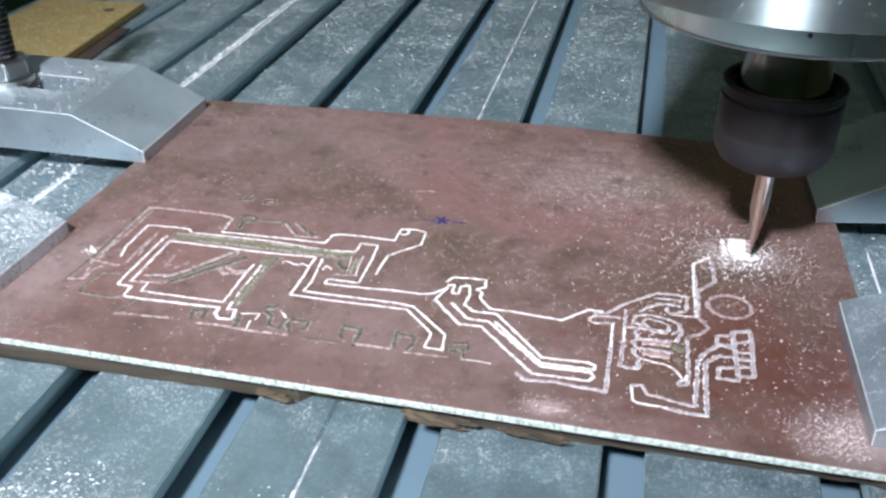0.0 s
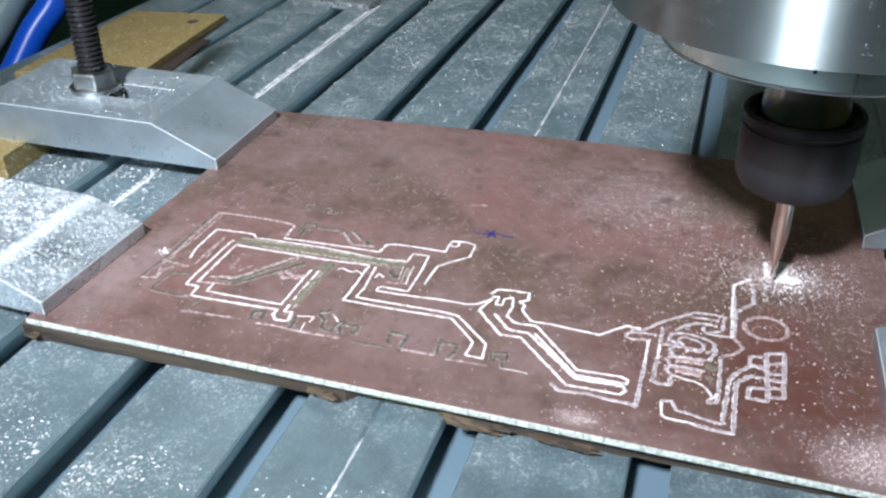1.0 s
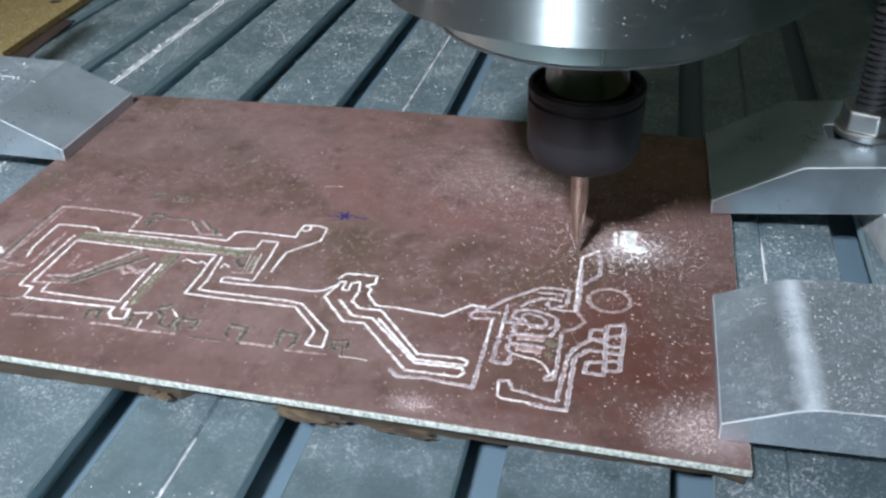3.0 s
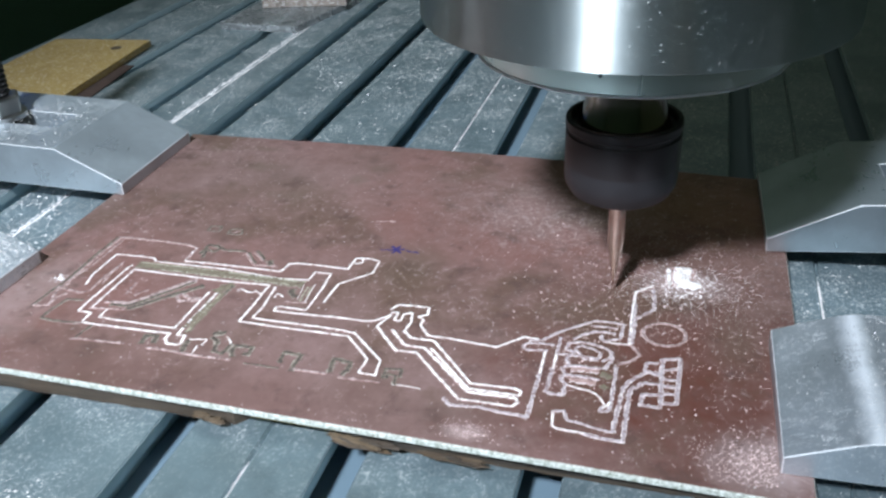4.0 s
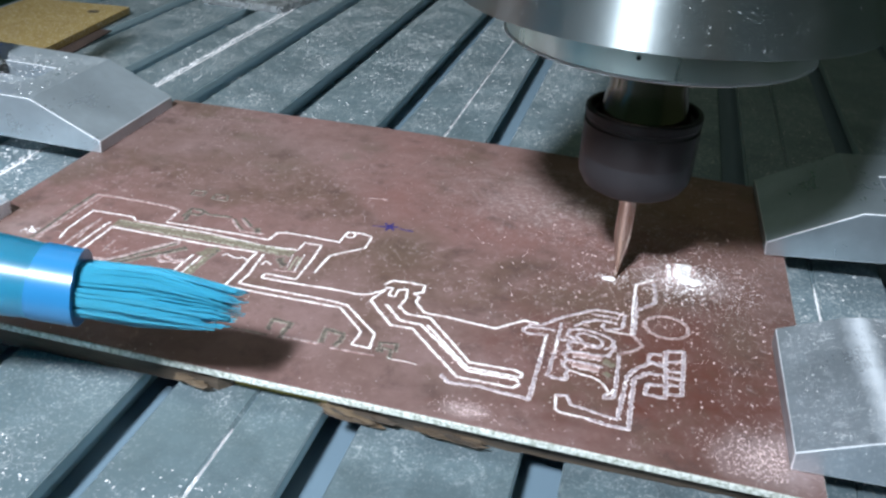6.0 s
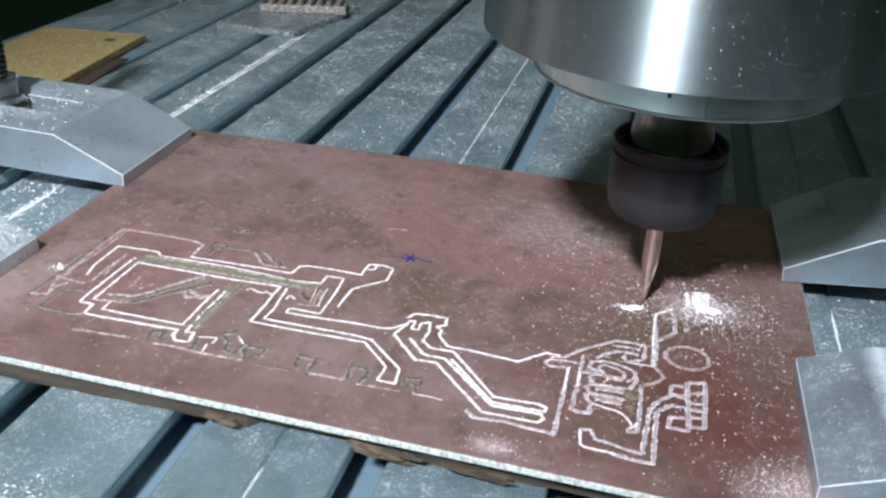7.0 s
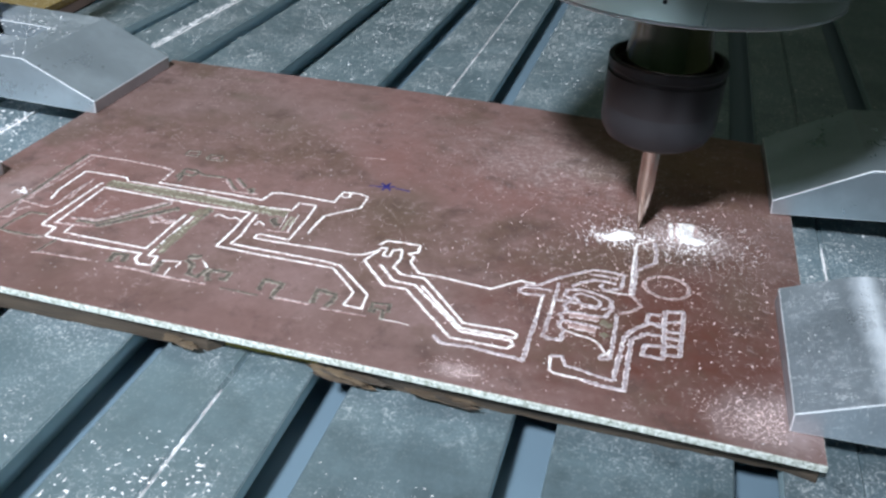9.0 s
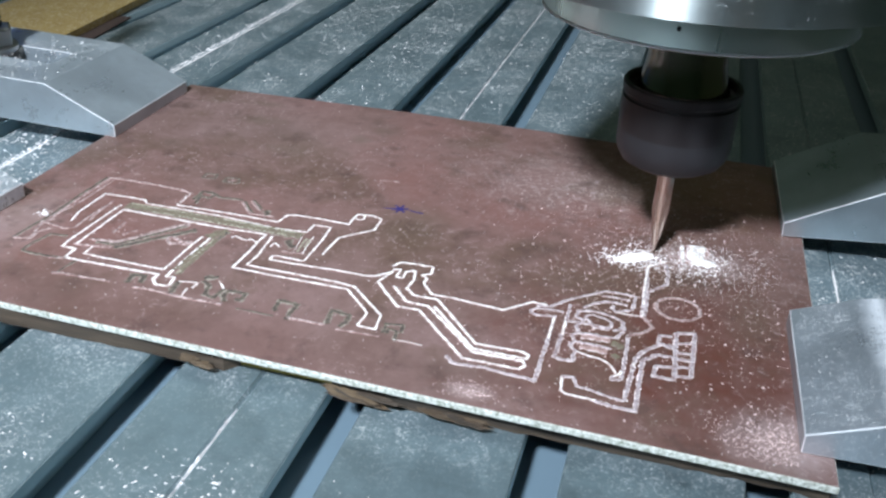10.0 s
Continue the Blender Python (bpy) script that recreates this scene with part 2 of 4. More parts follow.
tone = mix(copper, times(copper, spread(copper, -2.6, 3.2, 4.6, 2.2, 1.0), 0.2), tone, (0.46, 0.33, 0.315))
# warm brown tint: colours the spindle's shadow on the far right corner
tone = mix(copper, times(copper, spread(copper, 5.4, 3.4, 2.8, 2.0, 1.0), 0.55), tone, (0.25, 0.155, 0.075))
film = times(copper, spread(copper, 6.6, -4.4, 1.0, 0.8), 0.42)
film = times(copper, film, times(copper, spread(copper, 2.35, -4.65, 0.4, 0.22), 0.3), "MAXIMUM")
film = times(copper, film, times(copper, spread(copper, -6.7, -3.0, 0.9, 2.4, 0.9), 0.3), "MAXIMUM")
film = times(copper, film, times(copper, spread(copper, 5.3, 0.1, 1.0, 0.6, 0.9), 0.5), "MAXIMUM")
film = times(copper, film, times(copper, spread(copper, 2.6, 2.6, 2.4, 1.9, 1.0), 0.2), "MAXIMUM")
tone = mix(copper, film, tone, (0.62, 0.5, 0.48))
scuff = times(copper, times(copper, threads(copper, 420, 0.05), threads(copper, 900, 0.06), "MAXIMUM"), spread(copper, 2.8, 2.3, 3.0, 2.3, 1.0))
tone = mix(copper, times(copper, scuff, 0.6), tone, (0.72, 0.58, 0.56))
tone = mix(copper, ramp(copper, grain(copper, 120, 10, 0.76), 0.53, 0.64, 0.0, 0.65), tone, (0.115, 0.068, 0.06))
tone = mix(copper, times(copper, times(copper, threads(copper, 520, 0.035), ramp(copper, grain(copper, 40, 4, 0.6), 0.46, 0.6)), 0.5), tone, (0.62, 0.47, 0.45))
fine = times(copper, specks(copper, 1400, 0.27, 0.93), ramp(copper, grain(copper, 35), 0.3, 0.55))
crowd = times(copper, specks(copper, 2200, 0.36, 0.6), spread(copper, 5.7, 0.3, 2.6, 2.4, 1.0))
wire(copper, "Base Color", mix(copper, times(copper, fine, crowd, "MAXIMUM"), tone, (0.85, 0.75, 0.72)))
wire(copper, "Roughness", ramp(copper, mid, 0.3, 0.7, 0.4, 0.6))
copper.node_tree.nodes["Principled BSDF"].inputs["Specular IOR Level"].default_value = 0.3
bump(copper, rub, 0.05, 0.0002)

fibreglass = material("fibreglass_edge", (0.6, 0.68, 0.6), 0.75)
wire(fibreglass, "Base Color", mix(fibreglass, ramp(fibreglass, grain(fibreglass, 1600, 6, 0.75), 0.38, 0.58), (0.26, 0.28, 0.22), (0.72, 0.74, 0.68)))
bump(fibreglass, grain(fibreglass, 900), 0.6, 0.0004)


def cut_material(name, base, other, low, high):
    m = material(name, base, 0.8)
    wire(m, "Base Color", mix(m, ramp(m, grain(m, 1000, 5, 0.75), low, high), other, base))
    bump(m, grain(m, 1500), 0.4, 0.0002)
    return m


bright = cut_material("bared_fibreglass", (0.93, 0.91, 0.87), (0.48, 0.39, 0.35), 0.37, 0.56)
dusty = cut_material("dusty_cut", (0.5, 0.44, 0.45), (0.27, 0.2, 0.2), 0.4, 0.6)
pinkish = cut_material("thin_scraped_copper", (0.5, 0.35, 0.32), (0.3, 0.18, 0.16), 0.4, 0.6)
faint = cut_material("shallow_cut", (0.53, 0.42, 0.4), (0.16, 0.1, 0.09), 0.4, 0.6)
olive = cut_material("old_shallow_cut", (0.15, 0.125, 0.095), (0.055, 0.042, 0.034), 0.4, 0.6)
bare = cut_material("bare_substrate", (0.4, 0.37, 0.28), (0.22, 0.19, 0.14), 0.35, 0.6)
old_cut = cut_material("brown_substrate", (0.2, 0.178, 0.12), (0.14, 0.1, 0.075), 0.38, 0.6)
pale_burr = cut_material("pale_burr", (0.85, 0.75, 0.73), (0.42, 0.3, 0.28), 0.4, 0.56)
pink_burr = cut_material("pink_burr", (0.66, 0.47, 0.44), (0.28, 0.15, 0.13), 0.42, 0.58)
grey_burr = cut_material("grey_burr", (0.32, 0.28, 0.23), (0.15, 0.1, 0.085), 0.42, 0.58)
BURR = {bright: (pink_burr, 0.35), dusty: (pale_burr, 0.38), olive: (grey_burr, 0.5), faint: (pink_burr, 0.3), bare: (grey_burr, 0.1), old_cut: (grey_burr, 0.1), pinkish: (pale_burr, 0.2)}
milling_dust = cut_material("milling_dust", (0.88, 0.84, 0.82), (0.75, 0.66, 0.63), 0.3, 0.5)
pink_dust = cut_material("copper_dust", (0.82, 0.64, 0.61), (0.62, 0.45, 0.42), 0.35, 0.6)
ink = material("blue_ink", (0.025, 0.02, 0.12), 0.5)


def wood(name, light, dark, scale, stretch, band=0.2):
    m = material(name, light, 0.7)
    wire(m, "Base Color", mix(m, ramp(m, grain(m, scale, 7, 0.65, stretch), 0.5 - band, 0.5 + band), dark, light))
    bump(m, grain(m, scale * 3, 5, 0.6, stretch), 0.4, 0.0004)
    return m


mdf = wood("yellowed_fibreboard", (0.33, 0.235, 0.08), (0.25, 0.165, 0.052), 220, (1, 1, 1))
def sprinkle(m, base, dust, keep):
    """Pale dust grains and fibres on top of a finished colour."""
    old = m.node_tree.nodes["Principled BSDF"].inputs["Base Color"].links[0].from_socket
    wire(m, "Base Color", mix(m, times(m, times(m, threads(m, 800, 0.06), specks(m, 1300, 0.3, keep), "MAXIMUM"), dust), old, base))


sprinkle(mdf, (0.8, 0.74, 0.6), 0.55, 0.86)
ply = wood("scorched_plywood", (0.085, 0.06, 0.04), (0.025, 0.018, 0.012), 110, (0.3, 1, 4), 0.12)
torn_wood = wood("torn_wood", (0.14, 0.095, 0.052), (0.035, 0.022, 0.014), 500, (0.15, 1, 2))
white_board = wood("white_faced_board", (0.62, 0.62, 0.61), (0.34, 0.33, 0.32), 260, (1, 1, 1))
shade_brown = wood("offcut_shade_brown", (0.06, 0.036, 0.028), (0.035, 0.022, 0.018), 300, (1, 1, 1))
yellow_core = wood("yellow_core", (0.34, 0.27, 0.05), (0.2, 0.15, 0.03), 260, (0.3, 1, 3))
pale_ply = wood("pale_plywood", (0.38, 0.3, 0.22), (0.2, 0.15, 0.1), 200, (0.3, 1, 3))
blue_plastic = material("blue_plastic", (0.01, 0.12, 0.75), 0.3)
grey_plastic = material("grey_plastic", (0.4, 0.52, 0.53), 0.4)
pale_blue_plastic = material("pale_blue_plastic", (0.03, 0.27, 0.42), 0.3)
pale_blue_plastic.node_tree.nodes["Principled BSDF"].inputs["Transmission Weight"].default_value = 0.55
blue_sheen = material("deep_blue_plastic", (0.02, 0.16, 0.34), 0.3)
bristle_blue = material("cyan_bristles", (0.06, 0.42, 0.58), 0.35)
bristle_blue.node_tree.nodes["Principled BSDF"].inputs["Transmission Weight"].default_value = 0.4
acrylic = material("dusty_acrylic", (0.75, 0.8, 0.8), 0.2)
acrylic.node_tree.nodes["Principled BSDF"].inputs["Transmission Weight"].default_value = 0.85
wire(acrylic, "Base Color", mix(acrylic, grain(acrylic, 200), (0.7, 0.76, 0.76), (0.8, 0.85, 0.85)))
sprinkle(acrylic, (0.9, 0.9, 0.9), 0.8, 0.6)
wire(acrylic, "Transmission Weight", ramp(acrylic, times(acrylic, threads(acrylic, 800, 0.06), specks(acrylic, 1300, 0.3, 0.6), "MAXIMUM"), 0, 1, 0.85, 0.1))
wire(acrylic, "Roughness", ramp(acrylic, grain(acrylic, 300), 0.35, 0.65, 0.12, 0.6))
brown_plastic = wood("brown_plastic", (0.3, 0.25, 0.21), (0.15, 0.12, 0.1), 300, (1, 1, 1))
sprinkle(brown_plastic, (0.85, 0.85, 0.83), 0.9, 0.5)
dark_plastic = material("dark_plastic", (0.03, 0.03, 0.03), 0.5)


def wall_paint(name, base):
    m = material(name, base, 0.8)
    wire(m, "Base Color", mix(m, grain(m, 3, 6), tuple(c * 0.8 for c in base), base))
    bump(m, grain(m, 60), 0.1, 0.002)
    return m


green_paint = wall_paint("green_wall_paint", (0.2, 0.4, 0.27))
light_green_paint = wall_paint("light_green_wall_paint", (0.4, 0.58, 0.36))
dark_paint = wall_paint("dark_floor_paint", (0.06, 0.07, 0.07))
white_paint = wall_paint("ceiling_paint", (0.55, 0.58, 0.56))


# ---- building helpers ----
def part(name, bm, mat, parent=None, label="", smooth=0.0):
    """Links a bmesh built in centimetres as one mesh object."""
    bmesh.ops.scale(bm, vec=(CM,) * 3, verts=bm.verts)
    bmesh.ops.recalc_face_normals(bm, faces=bm.faces)
    me = bpy.data.meshes.new(name)
    bm.to_mesh(me)
    bm.free()
    if smooth:
        me.polygons.foreach_set("use_smooth", [True] * len(me.polygons))
        me.set_sharp_from_angle(angle=radians(smooth))
    me.materials.append(mat)
    ob = new(name, me)
    ob.parent = parent
    return tagged(ob, label)


def thing(name, label, category, at=(0, 0, 0), turn=0.0, tilt=0.0, group="", kind=""):
    ob = new(name)
    ob.empty_display_size = 0.01
    ob.matrix_basis = pose(at[0] * CM, at[1] * CM, at[2] * CM, 0, tilt, turn)
    return tagged(ob, label, category, group, kind)


def prism(outline, z0, z1, bevel=0.0, segments=2):
    """A flat outline raised from z0 to z1, with rounded rims."""
    bm = bmesh.new()
    face = bm.faces.new([bm.verts.new((x, y, z0)) for x, y in outline])
    top = bmesh.ops.extrude_face_region(bm, geom=[face])["geom"]
    bmesh.ops.translate(bm, vec=(0, 0, z1 - z0), verts=[v for v in top if isinstance(v, bmesh.types.BMVert)])
    if bevel:
        bmesh.ops.bevel(bm, geom=list(bm.edges), offset=bevel, segments=segments, affect="EDGES", profile=0.5)
    return bm


def box(x0, x1, y0, y1, z0, z1, bevel=0.0):
    return prism([(x0, y0), (x1, y0), (x1, y1), (x0, y1)], z0, z1, bevel)


def sweep_x(profile, y0, y1, bevel=0.0):
    """A profile in x and z, run along y."""
    bm = bmesh.new()
    face = bm.faces.new([bm.verts.new((x, y0, z)) for x, z in profile])
    far = bmesh.ops.extrude_face_region(bm, geom=[face])["geom"]
    bmesh.ops.translate(bm, vec=(0, y1 - y0, 0), verts=[v for v in far if isinstance(v, bmesh.types.BMVert)])
    if bevel:
        bmesh.ops.bevel(bm, geom=list(bm.edges), offset=bevel, segments=2, affect="EDGES", profile=0.5)
    return bm


def lathe(profile, steps=64):
    """A profile of radius and z, turned about z."""
    bm = bmesh.new()
    rings = []
    for r, z in profile:
        if r < 1e-6:
            rings.append([bm.verts.new((0, 0, z))])
        else:
            rings.append([bm.verts.new((r * math.cos(2 * math.pi * k / steps), r * math.sin(2 * math.pi * k / steps), z)) for k in range(steps)])
    for a, b in zip(rings, rings[1:]):
        for k in range(steps):
            n = (k + 1) % steps
            if len(a) == 1 and len(b) > 1:
                bm.faces.new((a[0], b[k], b[n]))
            elif len(b) == 1 and len(a) > 1:
                bm.faces.new((a[k], a[n], b[0]))
            elif len(a) > 1:
                bm.faces.new((a[k], a[n], b[n], b[k]))
    return bm


def tube(points, radius, steps=16, taper=1.0):
    """A round tube through the points, closed at both ends."""
    bm = bmesh.new()
    pts = [Vector(p) for p in points]
    rings = []
    for i, p in enumerate(pts):
        way = (pts[min(i + 1, len(pts) - 1)] - pts[max(i - 1, 0)]).normalized()
        side = way.cross(Vector((0, 0, 1))).normalized()
        up = side.cross(way)
        r = radius * (1 + (taper - 1) * i / (len(pts) - 1))
        rings.append([bm.verts.new(p + r * (math.cos(2 * math.pi * k / steps) * side + math.sin(2 * math.pi * k / steps) * up)) for k in range(steps)])
    for a, b in zip(rings, rings[1:]):
        for k in range(steps):
            bm.faces.new((a[k], a[(k + 1) % steps], b[(k + 1) % steps], b[k]))
    bm.faces.new(rings[0])
    bm.faces.new(rings[-1])
    return bm


def glide(points, per=8):
    """A smooth curve through the points."""
    p = [Vector(q) for q in points]
    p = [2 * p[0] - p[1], *p, 2 * p[-1] - p[-2]]
    out = []
    for a, b, c, d in zip(p, p[1:], p[2:], p[3:]):
        for k in range(per):
            u = k / per
            out.append(0.5 * (2 * b + (c - a) * u + (2 * a - 5 * b + 4 * c - d) * u**2 + (3 * b - a - 3 * c + d) * u**3))
    return [*out, p[-2]]


# ---- the room ----
def room():
    for name, lim, mat in (
        ("floor", (-200, 200, -200, 300, -95, -90), dark_paint),
        ("ceiling", (-200, 200, -200, 300, 200, 205), white_paint),
        ("wall_north", (-205, 205, 300, 305, -90, 200), green_paint),
        ("wall_south", (-205, 205, -205, -200, -90, 200), green_paint),
        # unseen wall, painted paler so the spindle's right side reflects brighter
        ("wall_east", (200, 205, -200, 300, -90, 200), light_green_paint),
        ("wall_west", (-205, -200, -200, 300, -90, 200), green_paint),
    ):
        tagged(part(name, box(*lim), mat), "plain painted " + name.split("_")[0] + " of the workshop", name.split("_")[0], kind="structure")


room()
tagged(part("side_panel", box(-30, -28.5, -30, 70, -90, 18, 0.3), green_paint), "green painted side panel beside the machine bed", "panel", kind="structure")

tagged(part("machine_base", box(-16, 18, -19, 46, -90, -1.6, 0.5), dark_paint), "plain dark machine base under the bed", "machine base", kind="structure")

# ---- machine bed: extruded aluminium with T-slots along y ----
BED = -0.45
SLOTS = [-16.3, -13.45, -10.7, -7.85, -5.08, -2.35, 0.56, 3.49, 6.42, 9.4, 12.3, 15.2, 18.1]
HALF = 0.3
SLOT_FLOOR = BED - 0.65
GROOVES = [-9.3, -0.82, 7.75]


def machine_bed():
    bed = thing("machine_bed", "extruded aluminium machine bed with T-slots, strewn with white milling dust", "machine bed", at=(0.05, 0, 0), turn=-0.3, kind="structure")
    y0, y1 = -22, 48
    edges = [-18.6, *[x for s in SLOTS for x in (s - HALF, s + HALF)], 20.8]
    for a, b in zip(edges[::2], edges[1::2]):
        under = 0.25
        lip = BED - 0.22
        prof = [(a, BED), (a, lip), (a + under, lip), (a + under, SLOT_FLOOR), (b - under, SLOT_FLOOR), (b - under, lip), (b, lip), (b, BED)]
        cut = sorted(g for g in GROOVES if a < g < b)
        for g in reversed(cut):
            prof += [(g + 0.05, BED), (g, BED - 0.06), (g - 0.05, BED)]
        bm = sweep_x(prof, y0, y1)
        rims = [e for e in bm.edges if all(abs(v.co.z - BED) < 1e-4 for v in e.verts) and abs(e.verts[0].co.x - e.verts[1].co.x) < 1e-4 and min(abs(e.verts[0].co.x - a), abs(e.verts[0].co.x - b)) < 1e-3]
        bmesh.ops.bevel(bm, geom=rims, offset=0.035, segments=3, affect="EDGES", profile=0.5)
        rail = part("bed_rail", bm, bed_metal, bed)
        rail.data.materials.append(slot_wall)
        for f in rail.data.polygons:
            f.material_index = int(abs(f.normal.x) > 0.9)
    for g, wide, ya, yb in ((-9.3, 0.13, 4.0, 17.0), (-9.3, 0.2, -2.6, 1.5), (-0.82, 0.06, 5.2, 26.0), (-0.82, 0.06, -16.0, -5.4), (7.75, 0.07, -1.0, 1.6)):
        rng = random.Random(int(yb * 7))
        bm = bmesh.new()
        rows, y = [], ya
        while y < yb:
            w = wide * rng.uniform(0.45, 1.25) * (1.0 + 0.7 * noise.noise(Vector((g, y * 1.7, 0)))) / 2
            rows.append([bm.verts.new((g + q * w + rng.uniform(-0.01, 0.01), y, BED - 0.05 + (0.05 if q == 0 else 0.0))) for q in (-1, 0, 1)])
            y += rng.uniform(0.05, 0.14)
        for a, b in zip(rows, rows[1:]):
            for k in range(2):
                bm.faces.new((a[k], a[k + 1], b[k + 1], b[k]))
        part("dust_line", bm, milling_dust, bed, "white dust packed along a joint")
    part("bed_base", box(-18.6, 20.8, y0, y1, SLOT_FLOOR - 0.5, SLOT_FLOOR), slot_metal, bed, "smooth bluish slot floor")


machine_bed()


# ---- spoil board and circuit board ----
LEFT, RIGHT, NEAR, FAR = -7.55, 7.17, -4.92, 5.1
OUTLINE = [(LEFT, -4.85), (RIGHT, -5.02), (RIGHT, 5.0), (1.5, 5.27), (-2.0, 5.27), (LEFT, 5.1)]


def spoil_board():
    rng = random.Random(4)
    front = []
    x = LEFT - 0.12
    while x < RIGHT - 0.1:
        if -1.35 < x < 0.42:
            y = NEAR + 0.5 + rng.uniform(-0.1, 0.1)
        else:
            y = NEAR + 0.07 + 0.006 * (x - LEFT) + rng.uniform(-0.02, 0.02)
        front.append((x, y))
        x += rng.uniform(0.16, 0.4)
    outline = [*front, (RIGHT - 0.03, NEAR + 0.05), (RIGHT - 0.03, FAR - 0.1), (LEFT - 0.08, FAR - 0.1)]
    board = thing("spoil_board", "dark scorched plywood spoil board with a chipped front edge", "board")
    part("panel", prism(outline, BED, -0.115, 0.012, 1), ply, board)
    part("exposed_core", box(-1.42, 0.5, NEAR + 0.3, NEAR + 1.0, BED + 0.01, -0.125, 0.01), yellow_core, board, "yellow-olive core bared in the chipped stretch")
    rng = random.Random(9)
    for x0, x1, count, tall in ((0.46, 1.35, 9, 0.16), (-1.95, -1.5, 5, 0.1), (1.7, 2.9, 3, 0.05), (-7.6, -7.3, 4, 0.1)):
        for _ in range(count):
            half = rng.uniform(0.2, 0.45) * (x1 - x0)
            cx, cy = rng.uniform(x0 + half * 0.6, x1 - half * 0.6), NEAR - 0.03 + rng.uniform(-0.05, 0.05)
            cz, lean = -0.27 + rng.uniform(-0.5, 0.5) * tall, rng.uniform(-0.22, 0.1)
            bm = bmesh.new()
            bmesh.ops.create_icosphere(bm, subdivisions=3, radius=1.0)
            for v in bm.verts:
                k = 1 + 0.55 * noise.noise(Vector((v.co.x * 2.5 + cx * 7, v.co.y * 3, v.co.z * 2))) + 0.25 * noise.noise(Vector((v.co.x * 7, v.co.y * 7 + cx, v.co.z * 7)))
                x = v.co.x * half * k
                v.co = Vector((cx + x, cy + v.co.y * 0.06 * k - 0.1 * abs(x), cz + v.co.z * 0.022 * k + lean * x + 0.25 * x * x))
            part("splinter", bm, torn_wood if rng.random() < 0.6 else ply, board, "torn wood fibres")


spoil_board()

board = thing("circuit_board", "tarnished copper-clad circuit board with milled isolation tracks, clamped at its corners", "circuit board")
part("substrate", prism(OUTLINE, -0.11, -0.012, 0.008), fibreglass, board, "pale rough fibreglass edge")
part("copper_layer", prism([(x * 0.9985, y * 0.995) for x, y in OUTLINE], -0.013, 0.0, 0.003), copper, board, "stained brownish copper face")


def engrave(mat, width, *points):
    """One milled line: a ragged ribbon of bared substrate, a hair proud of the copper, with a broken burr on both sides."""
    rng = random.Random(int(abs(points[0][0] * 991 + points[-1][1] * 577)))
    burr, wide = BURR.get(mat, (mat, 0.05))
    pts = []
    for (ax, ay), (bx, by) in zip(points, points[1:]):
        n = max(1, round(math.hypot(bx - ax, by - ay) / 0.04))
        pts += [Vector((ax + (bx - ax) * k / n, ay + (by - ay) * k / n)) for k in range(n)]
    pts.append(Vector(points[-1]))
    bm = bmesh.new()
    rows = []
    for i, p in enumerate(pts):
        a, b = pts[max(i - 1, 0)], pts[min(i + 1, len(pts) - 1)]
        way = (b - a).normalized() if (b - a).length > 1e-6 else Vector((1, 0))
        side = Vector((-way.y, way.x))
        p = p + side * width * rng.uniform(-0.07, 0.07)
        l, r = (width * 0.5 * rng.uniform(0.7, 1.2) for _ in range(2))
        ol, o_r = (w + width * wide * rng.choice((0.15, 0.5, 1.0, 1.5)) for w in (l, r))
        z = 0.004 + rng.uniform(0, 0.004)
        rows.append([bm.verts.new((*q, h)) for q, h in ((p + side * ol, -0.002), (p + side * l, z * 0.9), (p + side * l * 0.6, z), (p - side * r * 0.6, z), (p - side * r, z * 0.9), (p - side * o_r, -0.002))])
    for a, b in zip(rows, rows[1:]):
        for k in range(5):
            bm.faces.new((a[k], a[k + 1], b[k + 1], b[k])).material_index = int(k in (0, 4))
    line = part("milled_line", bm, mat, board)
    line.data.materials.append(burr)
    return line


engrave(bright, 0.039, (-4.34, -0.51), (-4.32, -1.03), (-3.90, -1.02), (-2.82, -1.00), (-2.25, -1.01), (-2.20, -0.70), (-2.05, -0.64), (-1.56, -0.63), (-0.99, -0.65), (-0.99, -0.37), (-0.97, -0.21), (-0.83, -0.22), (-0.80, -0.35), (-0.89, -0.42), (-0.98, -0.35))
engrave(bright, 0.037, (-0.90, -0.19), (-0.67, -0.18), (-0.48, -0.24), (-0.47, -0.69), (-0.66, -0.87), (-0.97, -1.19), (-1.00, -1.50), (-1.01, -1.85))
engrave(bright, 0.037, (-5.77, -2.25), (-5.86, -1.88), (-5.85, -1.08), (-5.25, -1.05), (-4.99, -1.06), (-4.89, -1.17), (-4.19, -1.16), (-3.35, -1.15), (-2.16, -1.25), (-1.59, -1.19), (-1.58, -0.88), (-1.25, -0.89), (-1.22, -1.39), (-1.23, -2.16), (-1.73, -2.15), (-1.80, -2.17), (-1.80, -2.30), (-1.56, -2.30), (-1.02, -2.28), (-0.61, -2.25), (-0.08, -2.26), (0.13, -2.19), (0.33, -1.96))
engrave(bright, 0.039, (-5.35, -3.07), (-5.36, -2.81), (-5.31, -1.47), (-5.28, -1.39))
engrave(bright, 0.039, (-5.17, -2.92), (-5.15, -1.54), (-3.86, -1.55), (-3.14, -1.56), (-2.24, -1.51), (-2.26, -1.72), (-2.25, -2.18), (-2.27, -2.75), (-2.06, -2.75), (-1.47, -2.76), (-0.20, -2.75), (0.34, -3.29), (0.34, -3.43), (0.32, -3.67), (0.61, -3.68), (0.57, -3.29), (-0.12, -2.64), (-0.48, -2.60), (-2.08, -2.60), (-2.05, -2.27), (-2.11, -1.54))
